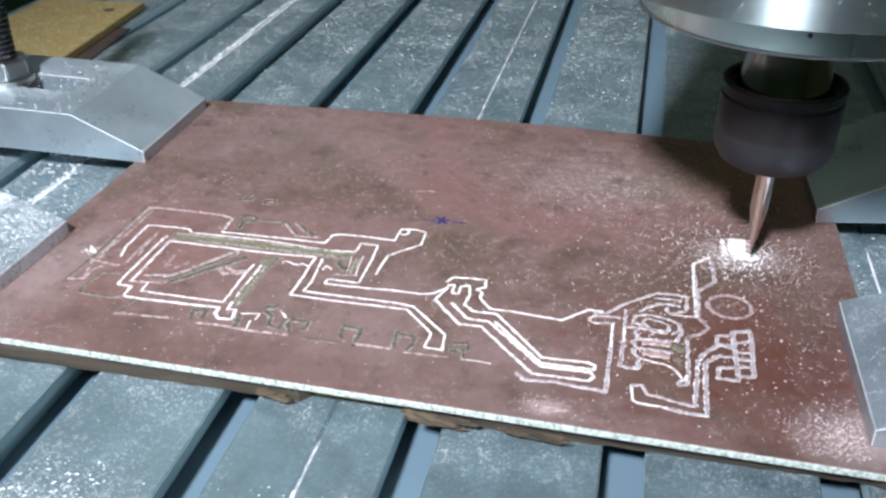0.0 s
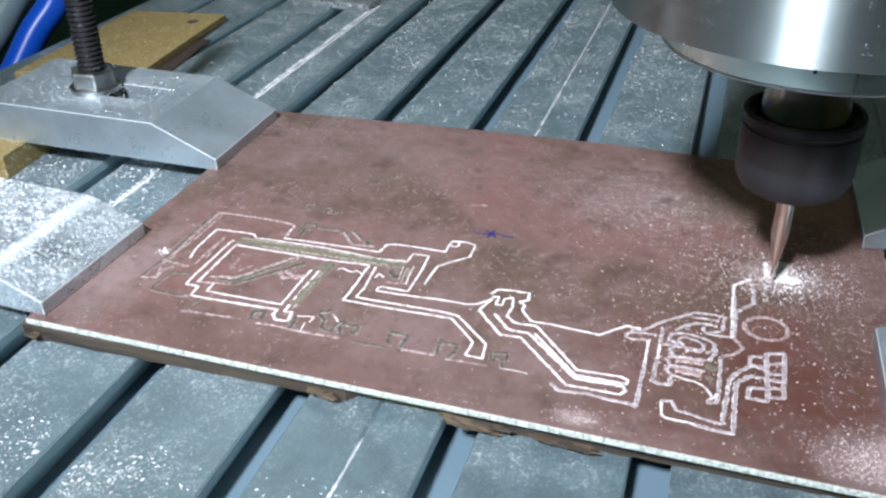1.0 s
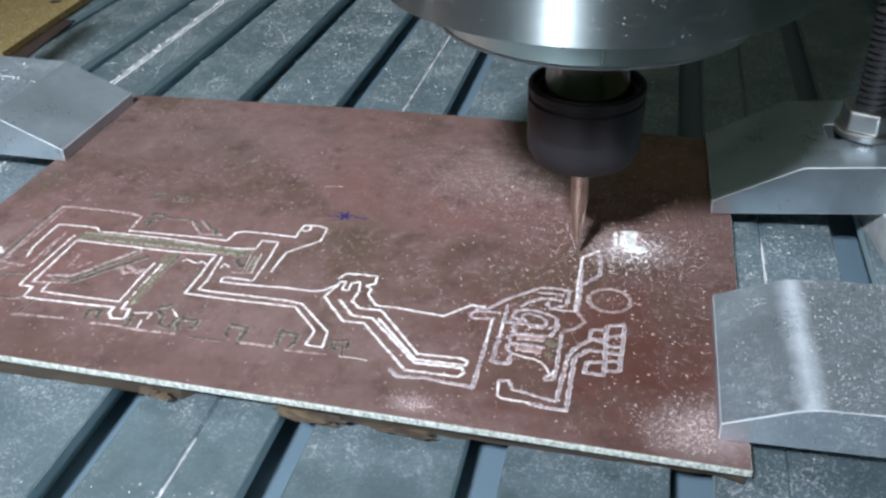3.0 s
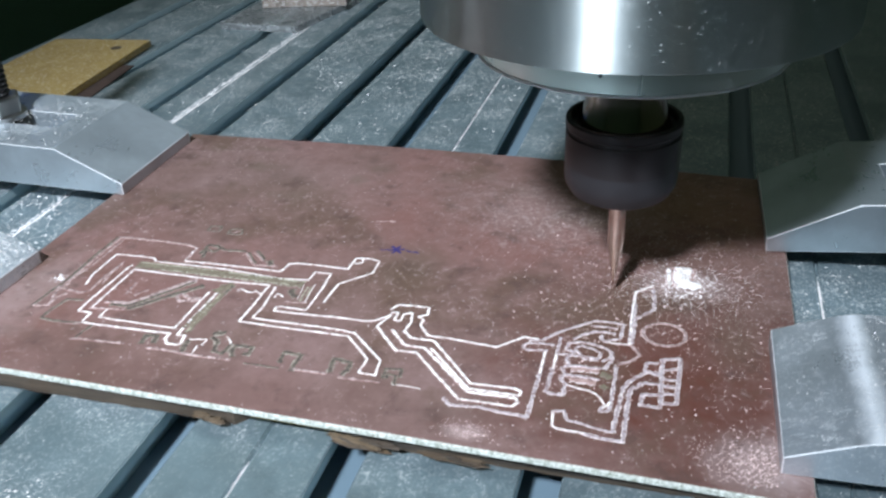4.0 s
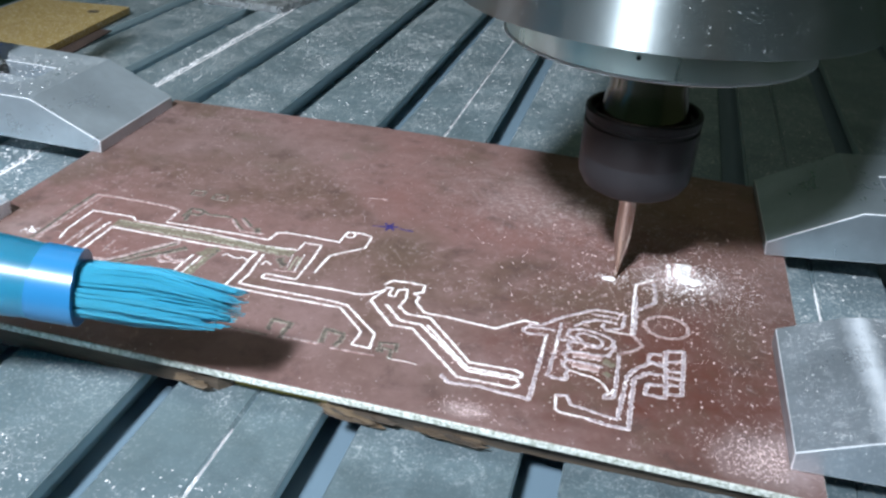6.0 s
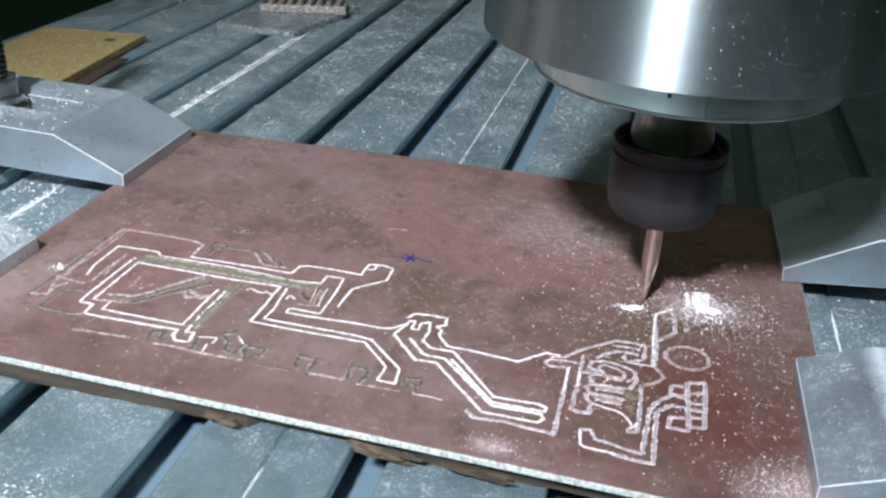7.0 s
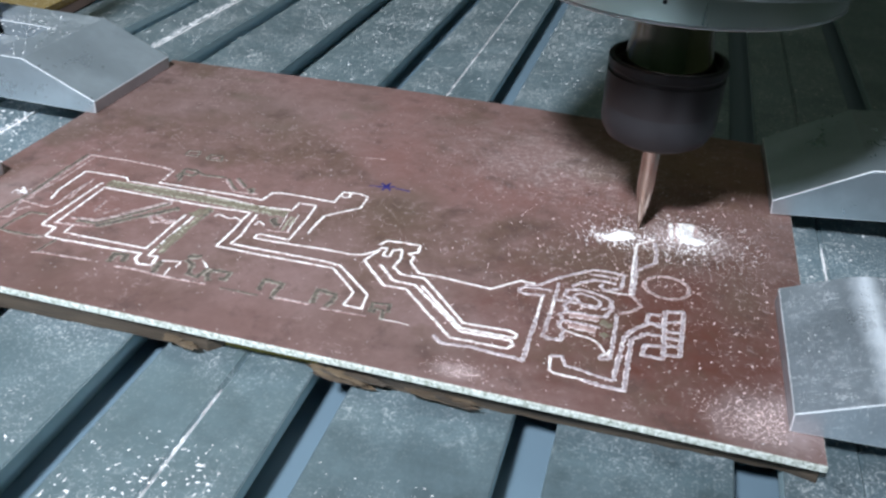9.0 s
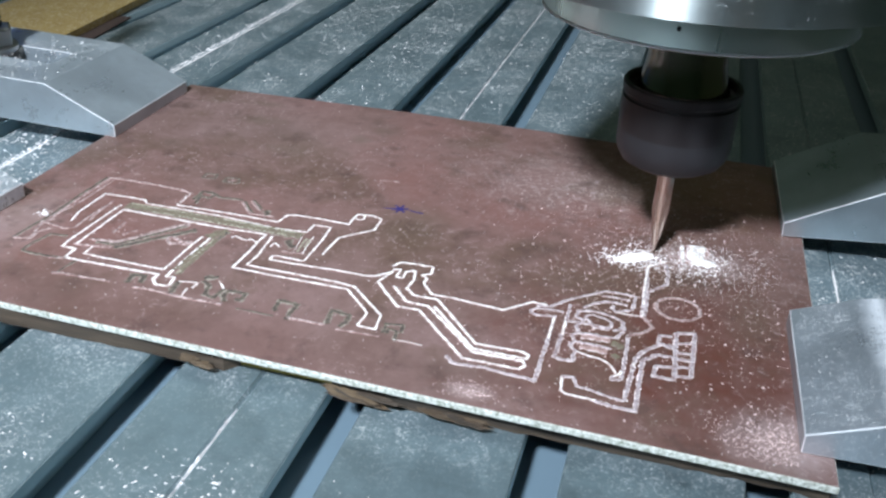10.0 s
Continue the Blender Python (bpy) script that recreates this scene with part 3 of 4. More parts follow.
engrave(bright, 0.045, (-5.35, -3.07), (-5.08, -3.08), (-5.06, -3.38), (-4.80, -3.39), (-3.80, -3.37), (-3.30, -3.35), (-3.30, -3.52), (-3.18, -3.64), (-2.96, -3.62), (-3.00, -3.35), (-3.15, -3.37), (-3.14, -2.68), (-3.11, -1.98))
engrave(bright, 0.037, (-4.85, -2.92), (-4.84, -3.17), (-4.31, -3.19), (-3.30, -3.19), (-3.29, -2.29), (-3.26, -1.97))
engrave(bright, 0.030, (-2.78, -1.83), (-2.72, -1.75), (-2.56, -1.82), (-2.47, -1.83), (-2.41, -1.76), (-2.29, -1.83))
engrave(bright, 0.030, (-1.99, -1.90), (-1.96, -1.75), (-1.83, -1.84))
engrave(bright, 0.043, (0.33, -1.96), (0.19, -2.36), (0.47, -2.68), (0.73, -2.96), (1.09, -2.95), (2.06, -3.95), (2.90, -3.94), (2.97, -3.83), (2.92, -3.73))
engrave(bright, 0.049, (0.48, -2.40), (0.82, -2.78), (1.20, -2.80), (2.17, -3.76), (2.92, -3.73))
engrave(bright, 0.049, (1.29, -2.78), (2.16, -3.68), (2.98, -3.66))
engrave(bright, 0.043, (0.68, -1.83), (0.74, -2.13), (0.71, -2.41), (0.89, -2.57), (1.28, -2.56), (2.16, -3.54), (2.86, -3.51), (2.98, -3.57), (2.96, -3.67))
engrave(bright, 0.043, (0.26, -1.82), (0.36, -1.64), (0.61, -1.61), (0.93, -1.61), (0.96, -1.83), (0.81, -1.93), (0.93, -1.99), (0.93, -2.17), (1.15, -2.44), (1.50, -2.44), (2.35, -2.51), (2.76, -2.12), (3.00, -2.14))
engrave(bright, 0.041, (0.30, -1.91), (0.43, -1.87), (0.43, -2.12), (0.55, -2.12), (0.54, -1.90), (0.68, -1.83))
engrave(dusty, 0.043, (1.82, -3.96), (1.96, -4.11), (2.35, -4.07), (3.14, -4.12))
engrave(bright, 0.049, (4.50, -1.97), (4.47, -1.19), (4.47, -0.32), (4.78, -0.02))
engrave(dusty, 0.043, (4.77, -0.15), (4.82, -0.53), (4.82, -0.82), (4.54, -1.17))
engrave(bright, 0.074, (5.00, 0.65), (5.05, 0.03))
engrave(bright, 0.300, (5.24, 0.73), (5.32, 0.01))
engrave(old_cut, 0.22, (-5.19, -1.36), (-4.46, -1.35), (-3.27, -1.33), (-2.33, -1.34), (-1.62, -1.36))
engrave(bare, 0.06, (-5.15, -1.27), (-4.46, -1.25), (-3.27, -1.24), (-2.33, -1.28), (-1.60, -1.27))
engrave(bare, 0.05, (-4.60, -1.43), (-3.27, -1.42), (-2.33, -1.41), (-1.70, -1.42))
engrave(old_cut, 0.1, (-3.02, -3.26), (-3.00, -2.52), (-2.99, -1.95))
engrave(bare, 0.05, (-3.04, -3.26), (-3.03, -2.52), (-3.02, -2.01))
engrave(dusty, 0.043, (3.07, -2.14), (3.32, -1.84), (3.58, -1.61), (3.85, -1.39), (4.10, -1.37), (4.35, -1.39), (4.34, -1.63), (4.33, -1.82), (4.22, -1.88), (4.08, -1.97), (4.02, -1.87), (4.04, -1.78))
engrave(dusty, 0.034, (2.84, -2.20), (3.07, -2.14))
engrave(dusty, 0.038, (3.29, -2.24), (3.05, -2.24), (2.87, -2.27), (2.78, -2.34), (2.79, -2.43), (2.93, -2.46), (3.20, -2.41))
engrave(dusty, 0.043, (3.56, -2.01), (3.70, -1.85), (3.88, -1.71), (4.06, -1.68), (4.25, -1.71))
engrave(dusty, 0.030, (3.80, -1.55), (4.05, -1.53), (4.27, -1.54))
engrave(bright, 0.029, (4.08, -1.97), (4.27, -1.98), (4.53, -1.96))
engrave(dusty, 0.043, (3.36, -1.99), (3.36, -2.47))
engrave(bright, 0.044, (3.36, -2.47), (3.36, -2.68), (3.36, -2.88))
engrave(dusty, 0.051, (3.36, -2.88), (3.35, -3.18), (3.34, -3.47), (3.43, -3.50), (3.61, -3.49), (3.62, -3.35))
engrave(bright, 0.040, (3.17, -2.42), (3.17, -2.71), (3.18, -3.05))
engrave(dusty, 0.047, (3.18, -3.05), (3.17, -3.53), (3.17, -3.86), (3.17, -4.16))
engrave(dusty, 0.030, (2.86, -4.09), (3.03, -4.12), (3.18, -4.17))
engrave(dusty, 0.038, (3.36, -2.47), (3.60, -2.45), (3.88, -2.45), (4.06, -2.45))
engrave(dusty, 0.043, (3.51, -2.13), (3.50, -2.31), (3.63, -2.37), (3.53, -2.56), (3.60, -2.72), (3.50, -2.83), (3.57, -2.97), (3.51, -3.12), (3.63, -3.22), (3.59, -3.36))
engrave(dusty, 0.038, (3.51, -2.13), (3.69, -2.06), (3.87, -2.07), (4.09, -2.13), (4.24, -2.23), (4.21, -2.44), (4.09, -2.51))
engrave(dusty, 0.034, (3.62, -2.26), (3.73, -2.16), (3.92, -2.21), (4.07, -2.30), (4.03, -2.51), (3.82, -2.51), (3.73, -2.38), (3.63, -2.27))
engrave(dusty, 0.043, (3.56, -2.75), (3.78, -2.71), (3.99, -2.72), (4.12, -2.70))
engrave(pinkish, 0.1, (3.64, -2.82), (3.85, -2.80), (4.09, -2.80))
engrave(dusty, 0.043, (3.57, -2.98), (3.81, -2.98), (3.98, -2.99), (4.13, -3.00))
engrave(pinkish, 0.11, (3.67, -3.09), (3.88, -3.09), (4.08, -3.11))
engrave(bright, 0.033, (3.64, -3.24), (3.81, -3.29), (3.98, -3.31), (4.10, -3.36), (4.19, -3.46), (4.26, -3.60))
engrave(old_cut, 0.12, (4.12, -2.84), (4.21, -2.86), (4.29, -2.94))
engrave(old_cut, 0.1, (4.17, -3.13), (4.26, -3.20))
engrave(dusty, 0.043, (4.34, -2.61), (4.35, -2.92), (4.35, -3.22), (4.35, -3.71), (4.21, -3.75), (4.23, -3.64))
engrave(bright, 0.044, (4.23, -3.67), (4.31, -3.60), (4.34, -3.50))
engrave(dusty, 0.043, (4.22, -2.23), (4.27, -2.45), (4.22, -2.55), (4.17, -2.72))
engrave(faint, 0.045, (4.52, -1.96), (4.69, -2.22), (4.53, -2.43), (4.34, -2.55))
engrave(dusty, 0.043, (4.50, -0.72), (4.49, -1.28), (4.49, -1.92))
engrave(dusty, 0.034, (4.54, -1.14), (4.54, -1.51), (4.53, -1.94))
engrave(faint, 0.040, (4.54, -1.14), (4.66, -1.06), (4.80, -0.91))
engrave(bright, 0.040, (3.53, -3.89), (3.54, -4.06), (3.56, -4.22), (3.63, -4.28), (3.82, -4.29), (4.04, -4.30))
engrave(dusty, 0.051, (4.04, -4.30), (4.31, -4.35), (4.60, -4.34), (4.60, -3.87), (4.60, -3.42), (4.60, -3.14), (4.71, -3.03), (4.79, -2.94), (5.01, -2.91))
engrave(dusty, 0.038, (3.53, -3.90), (3.69, -3.86), (3.75, -4.05), (3.88, -4.07), (4.02, -4.10), (4.24, -4.16), (4.44, -4.18))
engrave(bright, 0.037, (4.49, -3.22), (4.48, -3.46))
engrave(dusty, 0.047, (4.44, -4.18), (4.46, -3.74), (4.48, -3.46), (4.49, -3.13), (4.56, -2.97), (4.78, -2.69), (4.84, -2.62), (5.02, -2.70))
engrave(dusty, 0.051, (5.05, -2.25), (5.33, -2.17), (5.32, -2.72), (5.31, -3.34), (5.08, -3.37), (5.06, -2.80), (5.05, -2.25))
engrave(dusty, 0.043, (5.05, -2.53), (5.32, -2.47))
engrave(dusty, 0.043, (5.05, -2.78), (5.32, -2.75))
engrave(dusty, 0.051, (5.06, -2.95), (5.31, -2.92))
engrave(dusty, 0.043, (5.07, -3.15), (5.31, -3.10))
engrave(dusty, 0.043, (5.00, -2.36), (4.81, -2.40), (4.79, -2.63), (5.01, -2.63), (5.05, -2.70))
engrave(dusty, 0.047, (5.06, -3.17), (4.80, -3.21), (4.78, -3.47), (5.07, -3.47), (5.07, -3.28))
engrave(dusty, 0.038, (4.84, -2.63), (5.07, -2.68))
engrave(dusty, 0.038, (4.79, -2.93), (5.07, -2.92))
engrave(faint, 0.039, (-3.49, -3.82), (-3.17, -3.80), (-2.82, -3.82), (-2.50, -3.84), (-2.18, -3.82), (-1.90, -3.82))
engrave(olive, 0.030, (-1.63, -3.85), (-1.31, -3.84), (-1.00, -3.85))
engrave(faint, 0.040, (-0.80, -3.81), (-0.45, -3.81), (-0.17, -3.81))
engrave(faint, 0.030, (0.04, -3.86), (0.37, -3.84), (0.74, -3.83))
engrave(bright, 0.019, (0.96, -3.84), (1.20, -3.83), (1.41, -3.85))
engrave(olive, 0.078, (-3.63, -3.75), (-3.69, -3.51), (-3.48, -3.45), (-3.44, -3.69))
engrave(olive, 0.078, (-2.82, -3.82), (-2.86, -3.58), (-2.87, -3.44))
engrave(bright, 0.027, (-2.87, -3.44), (-2.72, -3.40), (-2.56, -3.37), (-2.57, -3.55))
engrave(bright, 0.023, (-2.64, -3.57), (-2.63, -3.68), (-2.61, -3.82))
engrave(olive, 0.078, (-2.54, -3.21), (-2.33, -3.10))
engrave(bright, 0.027, (-2.27, -3.21), (-2.18, -3.29), (-2.08, -3.40))
engrave(olive, 0.060, (-2.08, -3.40), (-2.10, -3.69), (-2.30, -3.65), (-2.35, -3.39), (-2.51, -3.29))
engrave(olive, 0.065, (-1.90, -3.74), (-1.99, -3.58), (-1.98, -3.42), (-1.68, -3.42), (-1.68, -3.62), (-1.77, -3.62))
engrave(olive, 0.065, (-1.01, -3.71), (-1.07, -3.67), (-1.09, -3.41), (-0.77, -3.44), (-0.79, -3.68), (-0.78, -3.88))
engrave(olive, 0.065, (-0.14, -3.78), (-0.17, -3.64), (-0.20, -3.41), (0.11, -3.45), (0.12, -3.67), (0.06, -3.79))
engrave(olive, 0.050, (0.75, -3.73), (0.72, -3.48), (0.98, -3.43), (1.01, -3.65))
engrave(olive, 0.045, (0.99, -3.86), (0.93, -3.61), (0.80, -3.60), (0.81, -3.73))
engrave(olive, 0.046, (-6.24, -0.43), (-6.27, -1.18), (-6.24, -2.09), (-6.30, -2.64), (-6.33, -3.11))
engrave(faint, 0.033, (-6.17, -0.46), (-6.18, -1.19), (-6.19, -1.81), (-6.17, -2.22))
engrave(faint, 0.033, (-6.06, -0.52), (-6.07, -1.23), (-6.10, -1.75), (-6.23, -2.26))
engrave(faint, 0.046, (-6.24, -0.43), (-5.82, -0.40), (-5.40, -0.39), (-4.71, -0.41), (-4.34, -0.48), (-4.34, -0.75), (-4.32, -1.01))
engrave(faint, 0.039, (-6.34, -3.09), (-6.03, -3.02), (-6.11, -2.79), (-6.21, -2.46), (-6.11, -2.25))
engrave(faint, 0.033, (-6.03, -3.02), (-6.05, -2.74), (-5.93, -2.59))
engrave(olive, 0.046, (-5.90, -3.41), (-5.89, -3.21), (-5.84, -2.95), (-5.81, -2.77), (-5.48, -2.73))
engrave(olive, 0.046, (-5.90, -3.41), (-5.65, -3.44), (-5.31, -3.44), (-5.04, -3.40))
engrave(faint, 0.039, (-5.32, -3.47), (-5.04, -3.40))
engrave(olive, 0.039, (-4.83, -3.40), (-4.85, -3.56), (-4.89, -3.82))
engrave(faint, 0.039, (-4.95, -3.87), (-4.71, -3.83), (-4.40, -3.82), (-3.92, -3.79))
engrave(faint, 0.039, (-6.30, -2.42), (-5.93, -2.48), (-5.71, -2.52), (-5.56, -2.44), (-5.58, -2.00), (-5.53, -1.43))
engrave(faint, 0.033, (-5.47, -2.15), (-5.53, -1.75), (-5.52, -1.31))
engrave(faint, 0.039, (-5.21, -2.94), (-4.88, -2.89), (-4.53, -2.84))
engrave(olive, 0.091, (-4.50, -2.83), (-4.29, -2.62), (-4.04, -2.34), (-3.74, -2.05), (-3.48, -1.79))
engrave(faint, 0.065, (-5.05, -2.69), (-4.83, -2.67), (-4.61, -2.66), (-4.42, -2.48), (-4.16, -2.13), (-3.74, -1.61), (-3.70, -1.73))
engrave(olive, 0.065, (-4.89, -2.75), (-4.57, -2.73), (-4.35, -2.53), (-4.07, -2.14), (-3.73, -1.71))
engrave(faint, 0.033, (-4.80, -2.39), (-4.82, -2.16), (-4.83, -1.97))
engrave(faint, 0.033, (-4.61, -2.40), (-4.55, -2.26), (-4.45, -2.15))
engrave(faint, 0.058, (-3.80, -2.26), (-3.76, -2.14), (-3.54, -2.24), (-3.31, -2.22), (-3.41, -2.32), (-3.53, -2.31), (-3.66, -2.39), (-3.80, -2.26))
engrave(old_cut, 0.09, (-3.15, -3.15), (-3.12, -2.86), (-3.10, -2.52), (-3.12, -2.23))
engrave(olive, 0.033, (-4.50, 0.23), (-4.51, 0.42), (-4.28, 0.46), (-4.23, 0.24), (-4.50, 0.23))
engrave(olive, 0.033, (-4.01, 0.19), (-4.03, 0.40), (-3.76, 0.42), (-3.71, 0.21), (-4.01, 0.19))
engrave(faint, 0.019, (-3.93, 0.23), (-3.82, 0.34))
engrave(olive, 0.065, (-4.15, -0.72), (-4.16, -0.50), (-4.15, -0.33), (-3.92, -0.34))
engrave(olive, 0.058, (-4.05, -0.86), (-4.10, -0.54), (-3.89, -0.55), (-3.85, -0.37), (-4.07, -0.34))
engrave(olive, 0.052, (-3.89, -0.39), (-3.69, -0.46), (-3.50, -0.43), (-3.26, -0.42))
engrave(faint, 0.033, (-3.23, -0.49), (-3.01, -0.75), (-2.87, -0.89), (-2.63, -0.86), (-2.40, -0.83))
engrave(olive, 0.039, (-3.20, -0.45), (-2.96, -0.73), (-2.85, -0.82))
engrave(faint, 0.033, (-3.08, -0.39), (-2.91, -0.57), (-2.76, -0.71))
engrave(olive, 0.039, (-3.05, -0.35), (-2.89, -0.51), (-2.75, -0.66))
engrave(olive, 0.078, (-2.67, -0.67), (-2.55, -0.77), (-2.59, -0.85))
engrave(old_cut, 0.2, (-3.15, -1.96), (-3.08, -1.79), (-2.93, -1.63))
engrave(olive, 0.065, (-2.98, -2.15), (-2.95, -1.89), (-2.93, -1.67))
engrave(bright, 0.013, (-1.61, -1.36), (-1.57, -1.60), (-1.54, -1.83))
engrave(bare, 0.04, (-1.50, -1.41), (-1.49, -1.68), (-1.46, -1.92))
engrave(bright, 0.017, (-1.41, -1.30), (-1.39, -1.61), (-1.36, -1.91))
engrave(bare, 0.05, (-1.43, -1.41), (-1.40, -1.72))
engrave(faint, 0.025, (-1.73, -1.97), (-1.55, -1.97), (-1.32, -1.92))
engrave(olive, 0.100, (-1.79, -1.56), (-1.67, -1.73), (-1.58, -1.77))
engrave(faint, 0.018, (-1.09, 1.34), (-0.89, 1.39), (-0.69, 1.41))


def ring_cut():
    engrave(faint, 0.05, *[(5.04 + 0.355 * math.cos(a * math.pi / 12), -1.54 + 0.33 * math.sin(a * math.pi / 12)) for a in range(25)])


ring_cut()


# ---- clamps ----
def clamp(name, label, at, turn, tilt, profile, width, mat, slot, group):
    """A bar of the given profile (outwards from its tip, height) with a slotted hole; its tip bites on the board."""
    ob = thing(name, label, "clamp", at, turn, tilt, group)
    x0, x1, half = slot
    end = profile[-1][0]
    y = width / 2
    cuts = sorted({0.0, *[x for x, _ in profile], x0, x1, end})
    top = lambda x: next(za + (zb - za) * (x - xa) / (xb - xa) for (xa, za), (xb, zb) in zip(profile, profile[1:]) if xa <= x <= xb)
    bm = bmesh.new()

    def bar(ya, yb, xs):
        low = [(bm.verts.new((x, ya, 0.0)), bm.verts.new((x, yb, 0.0))) for x in xs]
        high = [(bm.verts.new((x, ya, top(x))), bm.verts.new((x, yb, top(x)))) for x in xs]
        for k in range(len(xs) - 1):
            for quad in ((high[k][0], high[k + 1][0], high[k + 1][1], high[k][1]), (low[k][0], low[k + 1][0], low[k + 1][1], low[k][1]),
                         (low[k][0], low[k + 1][0], high[k + 1][0], high[k][0]), (low[k][1], low[k + 1][1], high[k + 1][1], high[k][1])):
                bm.faces.new(quad)
        for k in (0, -1):
            bm.faces.new((low[k][0], low[k][1], high[k][1], high[k][0]))

    bar(-y, -half, cuts)
    bar(half, y, cuts)
    bar(-half, half, [x for x in cuts if x <= x0])
    bar(-half, half, [x for x in cuts if x >= x1])
    bmesh.ops.remove_doubles(bm, verts=bm.verts, dist=1e-4)
    inner = [f for f in bm.faces if all(abs(abs(v.co.y) - half) < 1e-4 for v in f.verts) and abs(f.normal.y) > 0.9 and not (x0 - 1e-4 <= f.calc_center_median().x <= x1 + 1e-4)]
    bmesh.ops.delete(bm, geom=inner, context="FACES")
    bmesh.ops.recalc_face_normals(bm, faces=bm.faces)
    rim = [e for e in bm.edges if len(e.link_faces) == 2 and e.calc_face_angle(0) > 0.5]
    bmesh.ops.bevel(bm, geom=rim, offset=0.017, segments=2, affect="EDGES", profile=0.5, material=1)
    part("bar", bm, mat, ob, smooth=13).data.materials.append(bright_edge_metal)
    return ob


STRAIGHT = [(0, 0.28), (1.62, 1.0), (6.6, 1.0)]
BENT = [(0, 0.29), *[(0.85 + d, 0.63 + 0.4 * d - 0.4 * d * d / 1.1) for d in (0, 0.08, 0.15, 0.22, 0.29, 0.36, 0.45, 0.55)], (2.2, 0.755), (6.6, 0.82)]
CLAMPS = [
    clamp("step_clamp", "bare aluminium step clamp with a sloped tip, bolted down", (-7.3, 2.97, 0.005), 181.0, -1.4, STRAIGHT, 3.17, clamp_metal, (2.3, 4.7, 0.42), "clamps round the board"),
    clamp("step_clamp", "aluminium step clamp with a bent tip, thick with dust", (-7.2, -3.2, 0.005), 178.5, -1.0, BENT, 3.0, dusty_clamp_metal, (3.6, 5.4, 0.42), "clamps round the board"),
    clamp("step_clamp", "bare aluminium step clamp tilted up at its bolted heel", (6.76, 3.2, 0.005), 1.0, -5.2, STRAIGHT, 3.05, shaded_clamp_metal, (2.2, 4.3, 0.33), "clamps round the board"),
    clamp("step_clamp", "aluminium step clamp with a bent tip, finely speckled with dust", (6.72, -2.98, 0.005), 0.5, -1.5, BENT, 3.05, speckled_clamp_metal, (2.45, 4.3, 0.34), "clamps round the board"),
]


def clamp_stud(at, tall, turn, lean):
    """A threaded stud with a washer and a hexagon nut on it."""
    ob = thing("clamp_stud", "black threaded stud with bright washer and nut in a clamp", "stud", at, turn, lean, "clamp studs")
    bm = bmesh.new()
    rows, steps, pitch = [], 24, 0.125
    n = int((tall + 1.2) / pitch * steps)
    for k in range(n + 1):
        a, z = 2 * math.pi * k / steps, -1.2 + pitch * k / steps
        rows.append([bm.verts.new((r * math.cos(a), r * math.sin(a), z + dz)) for r, dz in ((0.27, 0), (0.335, pitch * 0.42), (0.335, pitch * 0.58), (0.27, pitch))])
    for a, b in zip(rows, rows[1:]):
        for k in range(3):
            bm.faces.new((a[k], b[k], b[k + 1], a[k + 1]))
    part("thread", bm, stud_steel, ob, smooth=40)
    part("washer", lathe([(0.36, 0), (0.62, 0), (0.62, 0.1), (0.59, 0.12), (0.36, 0.12), (0.36, 0)], 40), steel, ob, smooth=40)
    bm = prism([(0.57 * math.cos(k * math.pi / 3), 0.57 * math.sin(k * math.pi / 3)) for k in range(6)], 0.12, 0.54, 0.045)
    part("hex_nut", bm, steel, ob)


clamp_stud((-11.45, 2.85, 1.1), 5.0, 10, 2)
clamp_stud((9.6, 3.2, 1.32), 2.4, 35, -2)


# ---- packing and scrap ----
def packing():
    ob = thing("packing_block", "yellowish fibreboard packing under a clamp's heel", "packing block", (-14.2, 2.0, BED), 4)
    part("panel", box(-1.9, 1.5, -1.7, 1.9, 0.0, 0.6, 0.02), mdf, ob)
    ob = thing("packing_stack", "white-faced plywood strips standing on edge under a clamp's heel", "packing block", (10.45, 2.1, BED), 7)
    for k in range(5):
        part("strip", box(-0.6 + 0.27 * k, -0.36 + 0.27 * k, -1.5 + 0.12 * (k % 3), 1.5, 0.0, 0.74 - 0.07 * (k % 2), 0.03), pale_ply if k % 2 else white_board, ob)
    ob = thing("fibreboard_offcut", "flat yellow-brown fibreboard offcut with drilled holes, lying on the bed", "offcut")
    part("panel", prism([(-17.3, 6.2), (-13.4, 7.6), (-13.9, 13.3), (-17.6, 12.9)], BED + 0.05, -0.16, 0.02), mdf, ob)
    # solid dark disc on the top; the hole's shade is only its colour
    part("drilled_hole", lathe([(0, -0.153), (0.16, -0.153), (0.2, -0.157), (0.2, -0.17), (0, -0.17)], 20), ply, ob).location = (-14.6 * CM, 12.2 * CM, 0)
    # dark sheet added where the stud and offcut only cast shade
    ob = thing("offcut_shade_sheet", "thin dark brown sheet added as the shade beside a fibreboard offcut", "sheet")
    part("sheet", prism([(-16.6, 5.6), (-12.75, 6.9), (-13.3, 11.2), (-16.9, 11.0)], BED, BED + 0.05, 0.01), shade_brown, ob)
    ob = thing("acrylic_plate", "clear dusty acrylic plate lying on the bed", "plate")
    part("plate", prism([(-12.5, 15.9), (-9.3, 15.8), (-8.4, 20.6), (-12.2, 20.6)], BED, -0.2, 0.03), acrylic, ob)
    ob = thing("terminal_strip", "brown ribbed terminal strip lying on the acrylic plate", "terminal strip", (-10.2, 19.0, -0.2), 14)
    part("body", box(-1.7, 1.7, -0.5, 0.5, 0, 0.32, 0.04), brown_plastic, ob)
    for k in range(9):
        part("rib", box(-1.6 + 0.38 * k, -1.45 + 0.38 * k, -0.5, 0.48, 0.32, 0.4, 0.02), ply, ob)


packing()


